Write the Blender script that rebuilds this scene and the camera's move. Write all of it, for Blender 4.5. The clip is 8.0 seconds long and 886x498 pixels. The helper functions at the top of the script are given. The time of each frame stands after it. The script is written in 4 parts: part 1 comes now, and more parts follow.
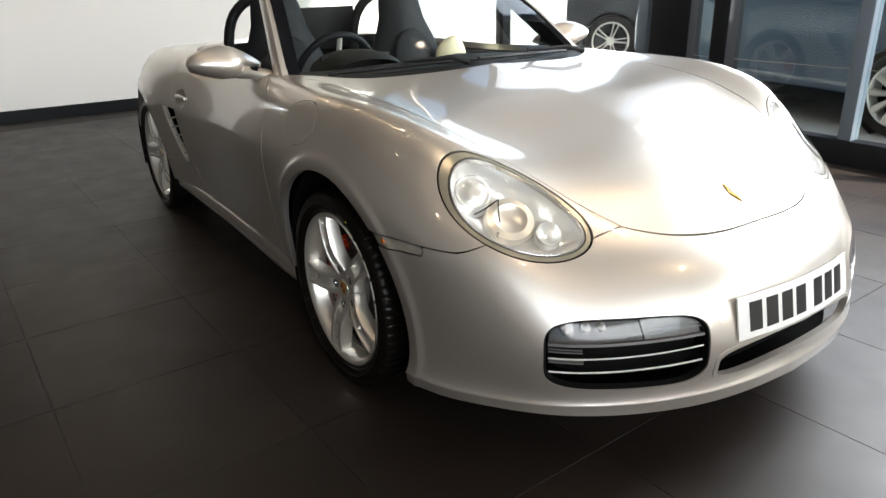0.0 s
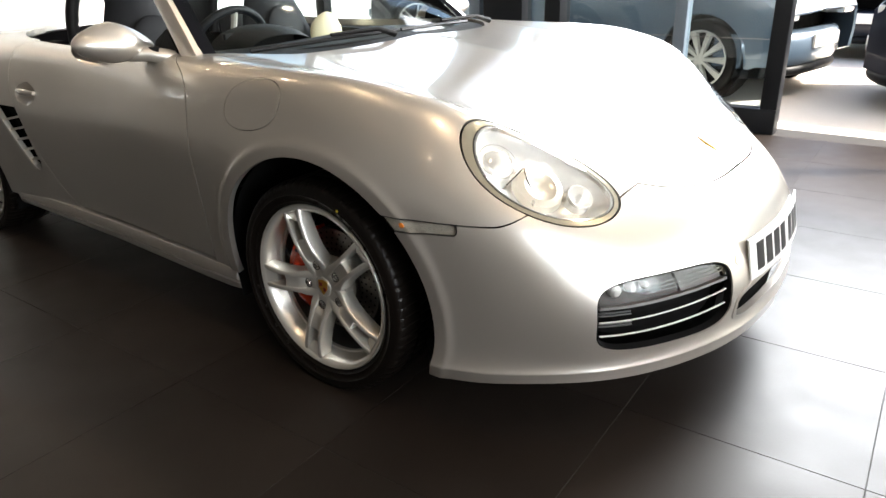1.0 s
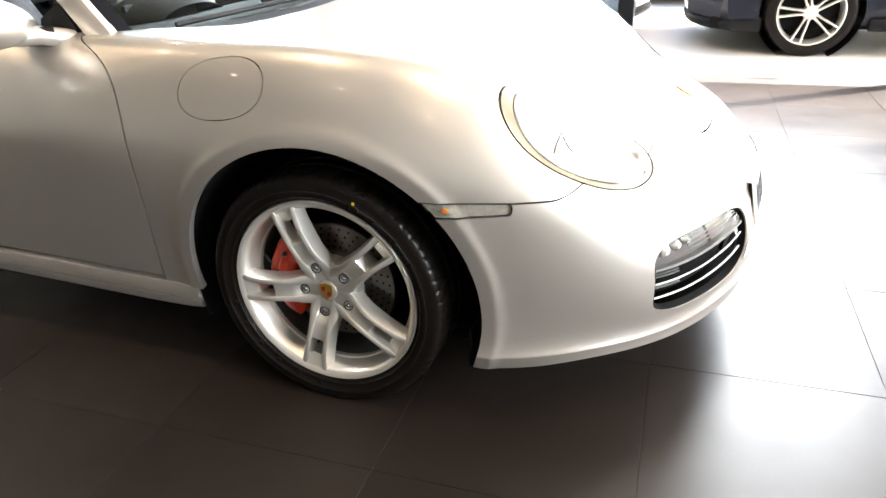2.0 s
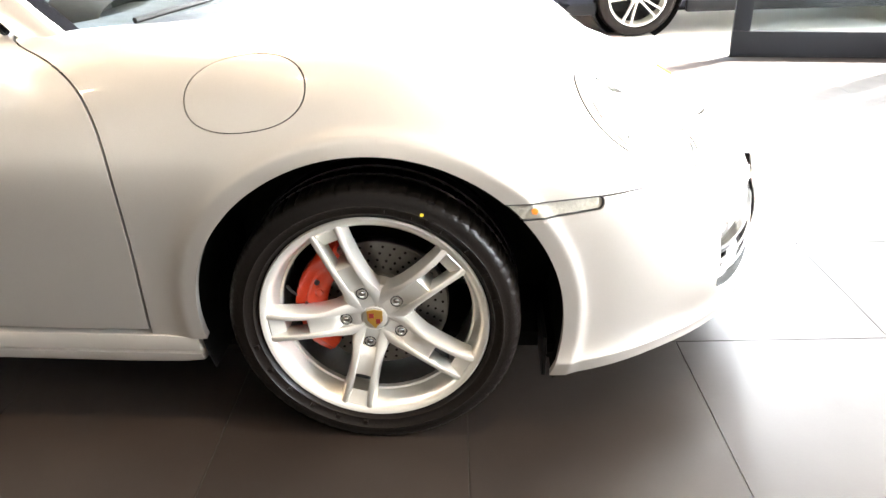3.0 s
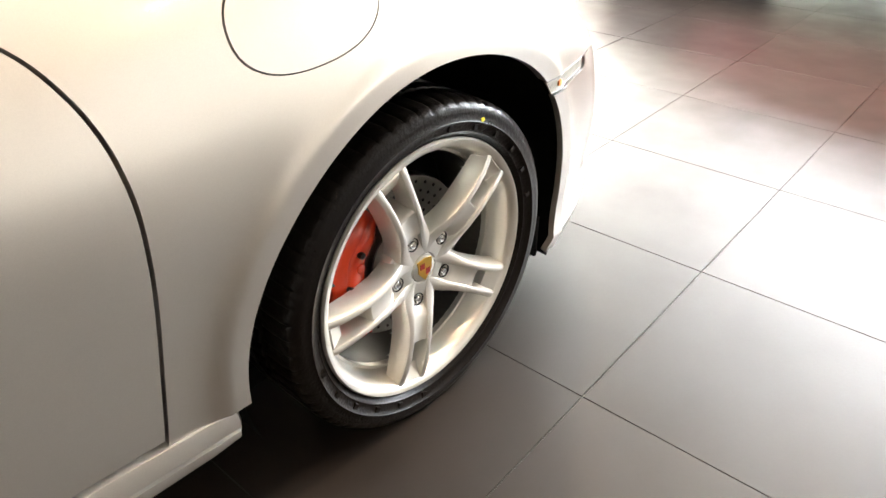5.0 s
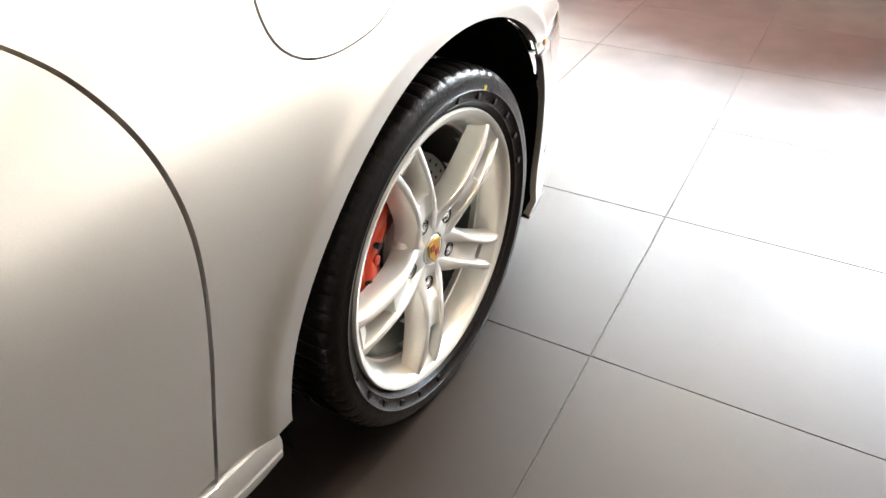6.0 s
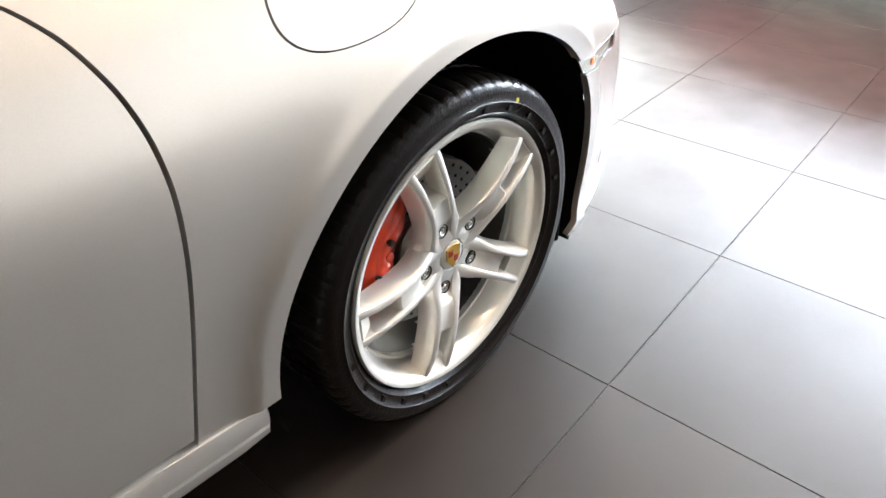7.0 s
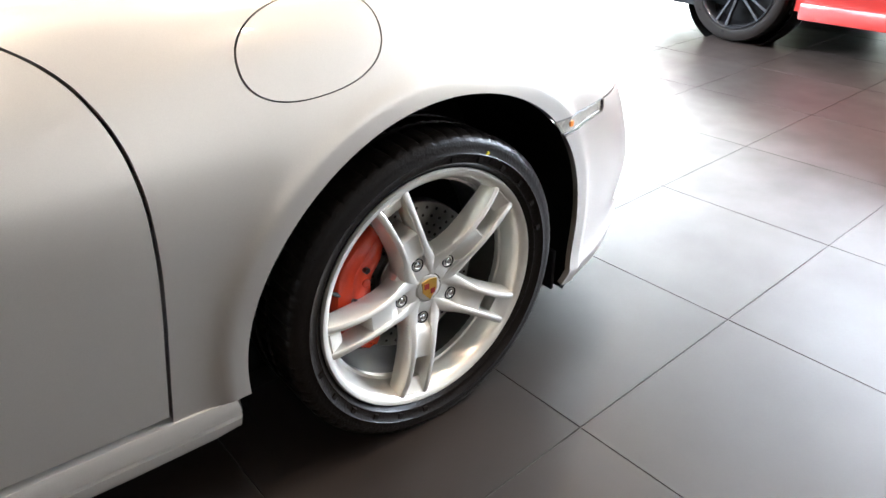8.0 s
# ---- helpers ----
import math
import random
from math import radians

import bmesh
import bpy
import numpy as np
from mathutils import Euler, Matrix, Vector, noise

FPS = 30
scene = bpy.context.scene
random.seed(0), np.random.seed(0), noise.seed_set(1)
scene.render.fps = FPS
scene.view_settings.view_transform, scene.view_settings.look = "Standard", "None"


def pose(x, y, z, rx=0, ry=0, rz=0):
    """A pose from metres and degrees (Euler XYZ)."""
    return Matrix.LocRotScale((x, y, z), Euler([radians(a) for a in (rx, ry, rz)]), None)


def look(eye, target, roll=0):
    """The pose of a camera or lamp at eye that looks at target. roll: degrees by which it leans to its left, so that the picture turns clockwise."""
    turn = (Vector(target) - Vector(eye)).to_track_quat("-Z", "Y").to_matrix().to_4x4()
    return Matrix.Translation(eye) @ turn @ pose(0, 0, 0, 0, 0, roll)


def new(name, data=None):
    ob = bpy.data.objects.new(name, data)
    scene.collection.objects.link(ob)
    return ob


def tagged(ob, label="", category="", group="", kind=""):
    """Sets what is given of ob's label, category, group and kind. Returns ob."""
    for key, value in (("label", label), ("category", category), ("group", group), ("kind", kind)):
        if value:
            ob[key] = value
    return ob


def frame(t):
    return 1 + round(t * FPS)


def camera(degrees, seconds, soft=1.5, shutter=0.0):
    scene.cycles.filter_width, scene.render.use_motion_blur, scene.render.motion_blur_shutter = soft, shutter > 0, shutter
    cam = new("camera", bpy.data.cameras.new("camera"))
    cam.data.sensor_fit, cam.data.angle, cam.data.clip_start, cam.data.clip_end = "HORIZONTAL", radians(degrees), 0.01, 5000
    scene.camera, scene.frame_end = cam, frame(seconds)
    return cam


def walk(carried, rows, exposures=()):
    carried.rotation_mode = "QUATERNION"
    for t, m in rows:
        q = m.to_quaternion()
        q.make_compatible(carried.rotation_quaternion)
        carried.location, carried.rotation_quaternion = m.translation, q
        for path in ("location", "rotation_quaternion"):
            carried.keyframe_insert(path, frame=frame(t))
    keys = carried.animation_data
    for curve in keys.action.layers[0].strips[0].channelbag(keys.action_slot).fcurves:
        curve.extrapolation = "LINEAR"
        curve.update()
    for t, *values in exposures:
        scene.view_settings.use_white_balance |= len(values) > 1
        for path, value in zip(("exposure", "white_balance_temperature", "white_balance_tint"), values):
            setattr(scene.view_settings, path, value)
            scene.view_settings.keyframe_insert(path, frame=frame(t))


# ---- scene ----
cam = camera(64.9, 8.0)
PATH = [
    (0, (1.898, -1.758, 1.251), (0.353, -0.713, 0.527), -1.3),
    (0.5, (1.668, -1.937, 1.233), (0.289, -0.696, 0.488), -1.6),
    (1, (1.403, -2.105, 1.191), (0.272, -0.645, 0.424), -1.5),
    (1.5, (1.126, -2.215, 1.194), (0.251, -0.624, 0.355), -2.2),
    (3, (0.243, -2.174, 1.157), (0.126, -0.394, 0.25), -1.9),
    (3.5, (-0.049, -2.07, 1.156), (0.188, -0.332, 0.196), -0.9),
    (4, (-0.26, -1.911, 1.122), (0.266, -0.319, 0.031), 1.0),
    (4.5, (-0.573, -1.773, 1.057), (0.377, -0.378, -0.017), 1.2),
    (6, (-0.836, -1.409, 1.04), (0.538, -0.551, -0.132), -1.0),
    (6.5, (-0.842, -1.402, 1.026), (0.535, -0.541, -0.141), 0.4),
    (7, (-0.776, -1.525, 1.033), (0.462, -0.44, -0.103), 0.7),
    (7.5, (-0.762, -1.645, 1.044), (0.437, -0.437, -0.006), 1.3),
    (8, (-0.703, -1.8, 1.069), (0.378, -0.436, 0.083), -0.5),
]
EXPOSURES = [(0, 1.6, 6600), (1, 2.2, 6650), (1.5, 2.65, 6600), (3, 4.7, 6500), (3.5, 4.75, 6500), (4, 4.6, 6600), (4.5, 4.4, 6700), (6, 4.7, 6450), (6.5, 4.6, 6250), (8, 4.2, 5900)]
walk(cam, [(t, look(eye, target, roll)) for t, eye, target, roll in PATH], EXPOSURES)

# ---- light ----
world = bpy.data.worlds.new("world")
scene.world = world
world.use_nodes = True
sky = world.node_tree.nodes.new("ShaderNodeTexSky")
sky.sky_type, sky.sun_disc, sky.sun_elevation, sky.sun_rotation = "NISHITA", False, radians(42), radians(55)
world.node_tree.links.new(sky.outputs[0], world.node_tree.nodes["Background"].inputs[0])
sky.dust_density, sky.air_density = 4.0, 1.0
world.node_tree.nodes["Background"].inputs[1].default_value = 0.15

sun = new("sun", bpy.data.lights.new("sun", "SUN"))
sun.data.energy, sun.data.angle, sun.data.color = 5.0, radians(3.0), (1.0, 0.95, 0.88)
sun.matrix_world = look((10, 7, 11), (0, 0, 0))


# added area lamps standing in for sky light: upper doorway, tall panes, east glazing
for where, aim, wide, tall, watts in (((1.2, 3.12, 2.2), (1.2, 0, 2.2), 1.6, 1.9, 105), ((-0.09, 3.11, 2.0), (-0.09, 0, 2.0), 0.52, 2.2, 11), ((-0.92, 3.11, 2.0), (-0.92, 0, 2.0), 0.82, 2.2, 13), ((-3.18, 3.11, 2.0), (-3.18, 0, 2.0), 1.75, 2.2, 7.5), ((5.2, 2.95, 2.2), (3.4, 0, 0.6), 2.6, 1.8, 6), ((6.7, -1.7, 2.2), (3, -1.5, 0.6), 4.8, 1.8, 132)):
    day = bpy.data.lights.new("daylight", "AREA")
    day.shape, day.size, day.size_y, day.energy, day.color = "RECTANGLE", wide, tall, watts, (0.93, 0.97, 1.0)
    new("daylight", day).matrix_world = look(where, aim)


# ---- materials ----
def nodes_of(name):
    m = bpy.data.materials.new(name)
    m.use_nodes = True
    return m, m.node_tree.nodes, m.node_tree.links, m.node_tree.nodes["Principled BSDF"]


def mat(name, color, rough=0.5, metal=0.0, vary=0.12, scale=9.0, bump=0.0, grain=120.0, coat=0.0):
    """A surface with colour and gloss that vary at two scales, and fine relief."""
    m, n, l, b = nodes_of(name)
    co = n.new("ShaderNodeTexCoord")
    big, fine = n.new("ShaderNodeTexNoise"), n.new("ShaderNodeTexNoise")
    big.inputs["Scale"].default_value, big.inputs["Detail"].default_value = scale, 5
    fine.inputs["Scale"].default_value, fine.inputs["Detail"].default_value = grain, 3
    l.new(co.outputs["Object"], big.inputs["Vector"])
    l.new(co.outputs["Object"], fine.inputs["Vector"])
    mix = n.new("ShaderNodeMix")
    mix.data_type = "RGBA"
    mix.inputs[6].default_value = (*[c * (1 - vary) for c in color], 1)
    mix.inputs[7].default_value = (*[min(1, c * (1 + vary)) for c in color], 1)
    add = n.new("ShaderNodeMath")
    add.operation = "ADD"
    half = n.new("ShaderNodeMath")
    half.operation, half.inputs[1].default_value = "MULTIPLY", 0.5
    l.new(big.outputs[0], add.inputs[0])
    l.new(fine.outputs[0], add.inputs[1])
    l.new(add.outputs[0], half.inputs[0])
    l.new(half.outputs[0], mix.inputs[0])
    l.new(mix.outputs[2], b.inputs["Base Color"])
    rr = n.new("ShaderNodeMapRange")
    rr.inputs["To Min"].default_value, rr.inputs["To Max"].default_value = rough * 0.8, min(1, rough * 1.2)
    l.new(big.outputs[0], rr.inputs["Value"])
    l.new(rr.outputs[0], b.inputs["Roughness"])
    b.inputs["Metallic"].default_value = metal
    b.inputs["Coat Weight"].default_value = coat
    b.inputs["Coat Roughness"].default_value = 0.04
    if bump:
        bp = n.new("ShaderNodeBump")
        bp.inputs["Strength"].default_value, bp.inputs["Distance"].default_value = bump, 0.002
        l.new(fine.outputs[0], bp.inputs["Height"])
        l.new(bp.outputs[0], b.inputs["Normal"])
    return m


def glass_mat(name, tint=(0.92, 0.95, 0.95), base=0.03, ior=1.5):
    """Clear thin pane: see-through, with a reflection that grows towards a grazing view."""
    m = bpy.data.materials.new(name)
    m.use_nodes = True
    n, l = m.node_tree.nodes, m.node_tree.links
    n.clear()
    out, mix = n.new("ShaderNodeOutputMaterial"), n.new("ShaderNodeMixShader")
    clear, gloss, facing = n.new("ShaderNodeBsdfTransparent"), n.new("ShaderNodeBsdfGlossy"), n.new("ShaderNodeLayerWeight")
    clear.inputs[0].default_value, gloss.inputs["Roughness"].default_value, facing.inputs[0].default_value = (*tint, 1), 0.01, 0.5
    head_on = ((ior - 1) / (ior + 1)) ** 2
    grow, add = n.new("ShaderNodeMath"), n.new("ShaderNodeMath")
    grow.operation, grow.inputs[1].default_value = "POWER", 5.0
    add.operation, add.inputs[1].default_value, add.inputs[2].default_value = "MULTIPLY_ADD", 1 - head_on, head_on + base
    l.new(facing.outputs["Facing"], grow.inputs[0])
    l.new(grow.outputs[0], add.inputs[0])
    l.new(add.outputs[0], mix.inputs[0])
    l.new(clear.outputs[0], mix.inputs[1])
    l.new(gloss.outputs[0], mix.inputs[2])
    l.new(mix.outputs[0], out.inputs[0])
    return m


def floor_mat():
    """Dark porcelain tiles: cloudy brown-grey, scuffs, satin polish."""
    m, n, l, b = nodes_of("porcelain_tile")
    co, info = n.new("ShaderNodeTexCoord"), n.new("ShaderNodeObjectInfo")
    big, fine, scuff = (n.new("ShaderNodeTexNoise") for _ in range(3))
    big.inputs["Scale"].default_value, big.inputs["Detail"].default_value = 1.7, 6
    fine.inputs["Scale"].default_value, fine.inputs["Detail"].default_value = 160, 4
    scuff.inputs["Scale"].default_value, scuff.inputs["Detail"].default_value = 5, 8
    geo = n.new("ShaderNodeNewGeometry")
    for t in (big, fine, scuff):
        l.new(geo.outputs["Position"], t.inputs["Vector"])
    ramp = n.new("ShaderNodeValToRGB")
    ramp.color_ramp.elements[0].position, ramp.color_ramp.elements[0].color = 0.3, (0.0118, 0.0086, 0.0070, 1)
    ramp.color_ramp.elements[1].position, ramp.color_ramp.elements[1].color = 0.75, (0.0225, 0.0172, 0.0142, 1)
    l.new(big.outputs[0], ramp.inputs[0])
    hsv = n.new("ShaderNodeHueSaturation")
    val = n.new("ShaderNodeMapRange")
    val.inputs["To Min"].default_value, val.inputs["To Max"].default_value = 0.88, 1.12
    l.new(info.outputs["Random"], val.inputs["Value"])
    l.new(val.outputs[0], hsv.inputs["Value"])
    l.new(ramp.outputs[0], hsv.inputs["Color"])
    l.new(hsv.outputs[0], b.inputs["Base Color"])
    rr = n.new("ShaderNodeMapRange")
    rr.inputs["To Min"].default_value, rr.inputs["To Max"].default_value = 0.32, 0.56
    l.new(scuff.outputs[0], rr.inputs["Value"])
    l.new(rr.outputs[0], b.inputs["Roughness"])
    b.inputs["Specular IOR Level"].default_value = 0.27
    bp = n.new("ShaderNodeBump")
    bp.inputs["Strength"].default_value, bp.inputs["Distance"].default_value = 0.12, 0.001
    l.new(fine.outputs[0], bp.inputs["Height"])
    l.new(bp.outputs[0], b.inputs["Normal"])
    return m


def paint_mat(name, color, metal=0.85, rough=0.37):
    """Metallic paint under clear lacquer, with fine flake."""
    m, n, l, b = nodes_of(name)
    co, flake, big = n.new("ShaderNodeTexCoord"), n.new("ShaderNodeTexVoronoi"), n.new("ShaderNodeTexNoise")
    flake.inputs["Scale"].default_value, big.inputs["Scale"].default_value = 900, 3
    l.new(co.outputs["Object"], flake.inputs["Vector"])
    l.new(co.outputs["Object"], big.inputs["Vector"])
    mix = n.new("ShaderNodeMix")
    mix.data_type = "RGBA"
    mix.inputs[6].default_value = (*[c * 0.97 for c in color], 1)
    mix.inputs[7].default_value = (*[min(1, c * 1.03) for c in color], 1)
    l.new(flake.outputs["Color"], mix.inputs[0])
    l.new(mix.outputs[2], b.inputs["Base Color"])
    rr = n.new("ShaderNodeMapRange")
    rr.inputs["To Min"].default_value, rr.inputs["To Max"].default_value = rough * 0.9, rough * 1.15
    l.new(big.outputs[0], rr.inputs["Value"])
    l.new(rr.outputs[0], b.inputs["Roughness"])
    b.inputs["Metallic"].default_value = metal
    b.inputs["Coat Weight"].default_value, b.inputs["Coat Roughness"].default_value = 1.0, 0.025
    return m


def glow_mat(name, color, strength):
    m, n, l, b = nodes_of(name)
    b.inputs["Base Color"].default_value = (*color, 1)
    b.inputs["Emission Color"].default_value = (*color, 1)
    b.inputs["Emission Strength"].default_value = strength
    return m


M_PAINT = paint_mat("silver_paint", (0.61, 0.570, 0.515), 0.75, 0.34)
M_TILE = floor_mat()
M_GROUT = mat("grout", (0.022, 0.02, 0.018), 0.7)
M_RUBBER = mat("tyre_rubber", (0.0064, 0.0050, 0.0042), 0.30, vary=0.35, scale=26, bump=0.5, grain=170)
M_RUBBER.node_tree.nodes["Principled BSDF"].inputs["Specular IOR Level"].default_value = 0.16
M_WHITE = mat("white_wall_paint", (0.80, 0.79, 0.77), 0.75, vary=0.03, scale=2, bump=0.05, grain=200)
# dark on purpose: the unseen ceiling should bounce little light
M_CEIL = mat("dark_ceiling_paint", (0.13, 0.122, 0.112), 0.8, vary=0.04, scale=2)
M_GREYWALL = mat("grey_wall_paint", (0.11, 0.10, 0.09), 0.8, vary=0.04, scale=2)
M_DARK = mat("dark_grey_frame", (0.010, 0.011, 0.013), 0.38, vary=0.15, scale=6)
M_STEEL = mat("blue_grey_frame", (0.15, 0.19, 0.235), 0.35, 0.3)
M_BLACK = mat("black_plastic", (0.006, 0.006, 0.0065), 0.5, vary=0.2, scale=25, bump=0.15, grain=300)
M_LINER = mat("black_liner", (0.005, 0.005, 0.005), 0.85, vary=0.3, scale=20)
M_LINER.node_tree.nodes["Principled BSDF"].inputs["Specular IOR Level"].default_value = 0.08
M_ALLOY = mat("silver_alloy", (0.70, 0.672, 0.615), 0.33, 0.66, vary=0.06, scale=14, coat=0.6)
M_CHROME = mat("chrome", (0.85, 0.85, 0.85), 0.1, 1.0, vary=0.03)
M_BARREL = mat("dark_barrel", (0.10, 0.095, 0.085), 0.45, 0.6, vary=0.3, scale=20)
M_DISC = mat("brake_steel", (0.20, 0.19, 0.175), 0.35, 1.0, vary=0.25, scale=40)
M_RED = mat("red_caliper", (0.55, 0.040, 0.012), 0.20, vary=0.15, scale=20, coat=0.5)
M_GOLD = mat("gold_enamel", (0.65, 0.40, 0.08), 0.28, 0.8)
M_CREST = mat("dark_red_enamel", (0.22, 0.02, 0.015), 0.3)
M_LENS = glass_mat("clear_lens", (0.97, 0.97, 0.96), 0.0, 1.4)
M_GLASS = glass_mat("window_glass", (0.80, 0.86, 0.88), 0.0)
M_SCREEN = glass_mat("windscreen_glass", (0.82, 0.88, 0.86), 0.0, 1.3)
M_AMBER = mat("amber_plastic", (0.75, 0.22, 0.03), 0.25, coat=0.6)
M_RING = mat("lamp_trim", (0.40, 0.37, 0.29), 0.25, 0.6)
M_REFL = mat("lamp_reflector", (0.93, 0.93, 0.91), 0.2, 0.55, vary=0.08, scale=25, bump=1.0, grain=42)
M_DISH = mat("satin_reflector", (0.78, 0.74, 0.66), 0.3, 0.6, vary=0.08, scale=30)
M_MARKER = mat("marker_reflector", (0.48, 0.45, 0.39), 0.2, 0.4, vary=0.35, scale=70, bump=1.0, grain=130)
M_LAMPGREY = mat("smoked_lens", (0.33, 0.32, 0.31), 0.18, 0.2, vary=0.25, scale=40, coat=1)
M_LAMPGREY2 = mat("smoked_grey", (0.13, 0.13, 0.13), 0.5, 0.0, vary=0.2, scale=50)
M_LAMPDARK = mat("dark_lamp_inner", (0.045, 0.043, 0.042), 0.5, 0.0, vary=0.4, scale=60)
M_FABRIC = mat("roof_fabric", (0.006, 0.006, 0.007), 1.0, vary=0.2, scale=30, bump=0.4, grain=500)
M_FABRIC.node_tree.nodes["Principled BSDF"].inputs["Specular IOR Level"].default_value = 0.0
M_LEATHER = mat("blue_black_leather", (0.005, 0.006, 0.008), 0.55, vary=0.2, scale=18, bump=0.4, grain=350)
M_TRIM = mat("soft_dash", (0.0045, 0.005, 0.0055), 0.55, vary=0.15, scale=30, bump=0.3, grain=400)
for m_ in (M_LEATHER, M_TRIM, M_BLACK, M_DARK):
    m_.node_tree.nodes["Principled BSDF"].inputs["Specular IOR Level"].default_value = 0.14
M_PLATE = mat("white_plate", (0.80, 0.80, 0.78), 0.3, vary=0.03, coat=0.5)
M_INK = mat("black_ink", (0.01, 0.01, 0.011), 0.4)
M_CREAM = mat("cream_cloth", (0.80, 0.74, 0.52), 0.7, vary=0.06)
M_YELLOW = mat("yellow_dot_paint", (0.7, 0.55, 0.03), 0.6)


# ---- mesh helpers ----
def link(name, me, material, parent=None, label="", smooth=True):
    me.materials.append(material)
    if smooth:
        me.shade_smooth()
    ob = new(name, me)
    ob.parent = parent
    if label:
        ob["label"] = label
    return ob


def part(name, bm, material, parent=None, label="", smooth=True):
    """One mesh object from a bmesh, under a thing or a part."""
    me = bpy.data.meshes.new(name)
    bmesh.ops.recalc_face_normals(bm, faces=bm.faces)
    if smooth:
        for e in bm.edges:
            if len(e.link_faces) == 2 and e.calc_face_angle(0) > radians(38):
                e.smooth = False
    bm.to_mesh(me)
    bm.free()
    return link(name, me, material, parent, label, smooth)


def thing(name, m, label, category, group="", kind=""):
    ob = new(name)
    ob.empty_display_size = 0.1
    ob.matrix_world = m
    return tagged(ob, label, category, group, kind)


def rbox(lo, hi, bevel=0.0, m=None, seg=2):
    """A box between two corners with rounded edges."""
    bm = bmesh.new()
    c, s = [(a + b) / 2 for a, b in zip(lo, hi)], [b - a for a, b in zip(lo, hi)]
    bmesh.ops.create_cube(bm, size=1, matrix=Matrix.Translation(c) @ Matrix.Diagonal((*s, 1)))
    if bevel:
        bmesh.ops.bevel(bm, geom=bm.edges[:], offset=bevel, segments=seg, affect="EDGES", profile=0.6)
    if m:
        bm.transform(m)
    return bm


def loft(rings, closed=True, caps=True):
    """Skin through rings of equal point count."""
    bm = bmesh.new()
    rows = [[bm.verts.new(p) for p in r] for r in rings]
    n = len(rows[0])
    for a, b in zip(rows, rows[1:]):
        for i in range(n if closed else n - 1):
            j = (i + 1) % n
            bm.faces.new((a[i], a[j], b[j], b[i]))
    if caps and closed:
        bm.faces.new(rows[0][::-1])
        bm.faces.new(rows[-1])
    return bm


def turn(profile, seg=64, m=None, dent=None):
    """A profile of (radius, depth) turned round the y axis; dent(i, k) takes from the radius."""
    rings = []
    for k in range(seg):
        a = 2 * math.pi * k / seg
        rings.append([((r - (dent(i, k) if dent else 0)) * math.cos(a), d, (r - (dent(i, k) if dent else 0)) * math.sin(a)) for i, (r, d) in enumerate(profile)])
    rings.append(rings[0])
    bm = loft(rings, closed=False, caps=False)
    bmesh.ops.remove_doubles(bm, verts=bm.verts, dist=1e-5)
    if m:
        bm.transform(m)
    return bm


def tube(points, radius, seg=10, closed=False):
    """A round bar along points; radius may be a list."""
    pts = [Vector(p) for p in points]
    rr = radius if isinstance(radius, (list, tuple)) else [radius] * len(pts)
    rings, side = [], None
    for i, p in enumerate(pts):
        a = pts[i - 1] if i or closed else p
        b = pts[(i + 1) % len(pts)] if i + 1 < len(pts) or closed else p
        d = (b - a).normalized()
        side = (side - d * side.dot(d)) if side else d.orthogonal()
        side.normalize()
        up = d.cross(side)
        rings.append([p + (side * math.cos(t) + up * math.sin(t)) * rr[i] for t in [2 * math.pi * k / seg for k in range(seg)]])
    if closed:
        rings.append(rings[0])
    bm = loft(rings, True, not closed)
    if closed:
        bmesh.ops.remove_doubles(bm, verts=bm.verts, dist=1e-6)
    return bm


def merge(*bms):
    """Shapes that together make one part."""
    out = bmesh.new()
    for b in bms:
        me = bpy.data.meshes.new("tmp")
        b.to_mesh(me)
        b.free()
        out.from_mesh(me)
        bpy.data.meshes.remove(me)
    return out


def key(x, table):
    """Smooth curve through (x, value) keys."""
    t = np.array(sorted(table), float)
    x = np.asarray(x, float)
    d = np.gradient(t[:, 1], t[:, 0])
    i = np.clip(np.searchsorted(t[:, 0], x) - 1, 0, len(t) - 2)
    h = t[i + 1, 0] - t[i, 0]
    s = np.clip((x - t[i, 0]) / h, 0, 1)
    return (2 * s ** 3 - 3 * s ** 2 + 1) * t[i, 1] + (s ** 3 - 2 * s ** 2 + s) * h * d[i] + (3 * s ** 2 - 2 * s ** 3) * t[i + 1, 1] + (s ** 3 - s ** 2) * h * d[i + 1]


# ---- the roadster: body surface ----
def natural(keys, at):
    """Natural cubic spline through the rows of keys, at parameters at."""
    k = np.array(keys, float)
    n = len(k)
    a = np.eye(n) * 4
    a[0, 0] = a[-1, -1] = 1
    for i in range(1, n - 1):
        a[i, i - 1] = a[i, i + 1] = 1
    r = np.zeros_like(k)
    r[1:-1] = 6 * (k[2:] - 2 * k[1:-1] + k[:-2])
    c = np.linalg.solve(a, r)
    i = np.clip(np.floor(at).astype(int), 0, n - 2)
    t = (at - i)[:, None]
    s = 1 - t
    return k[i] * s + k[i + 1] * t + c[i] * (s ** 3 - s) / 6 + c[i + 1] * (t ** 3 - t) / 6


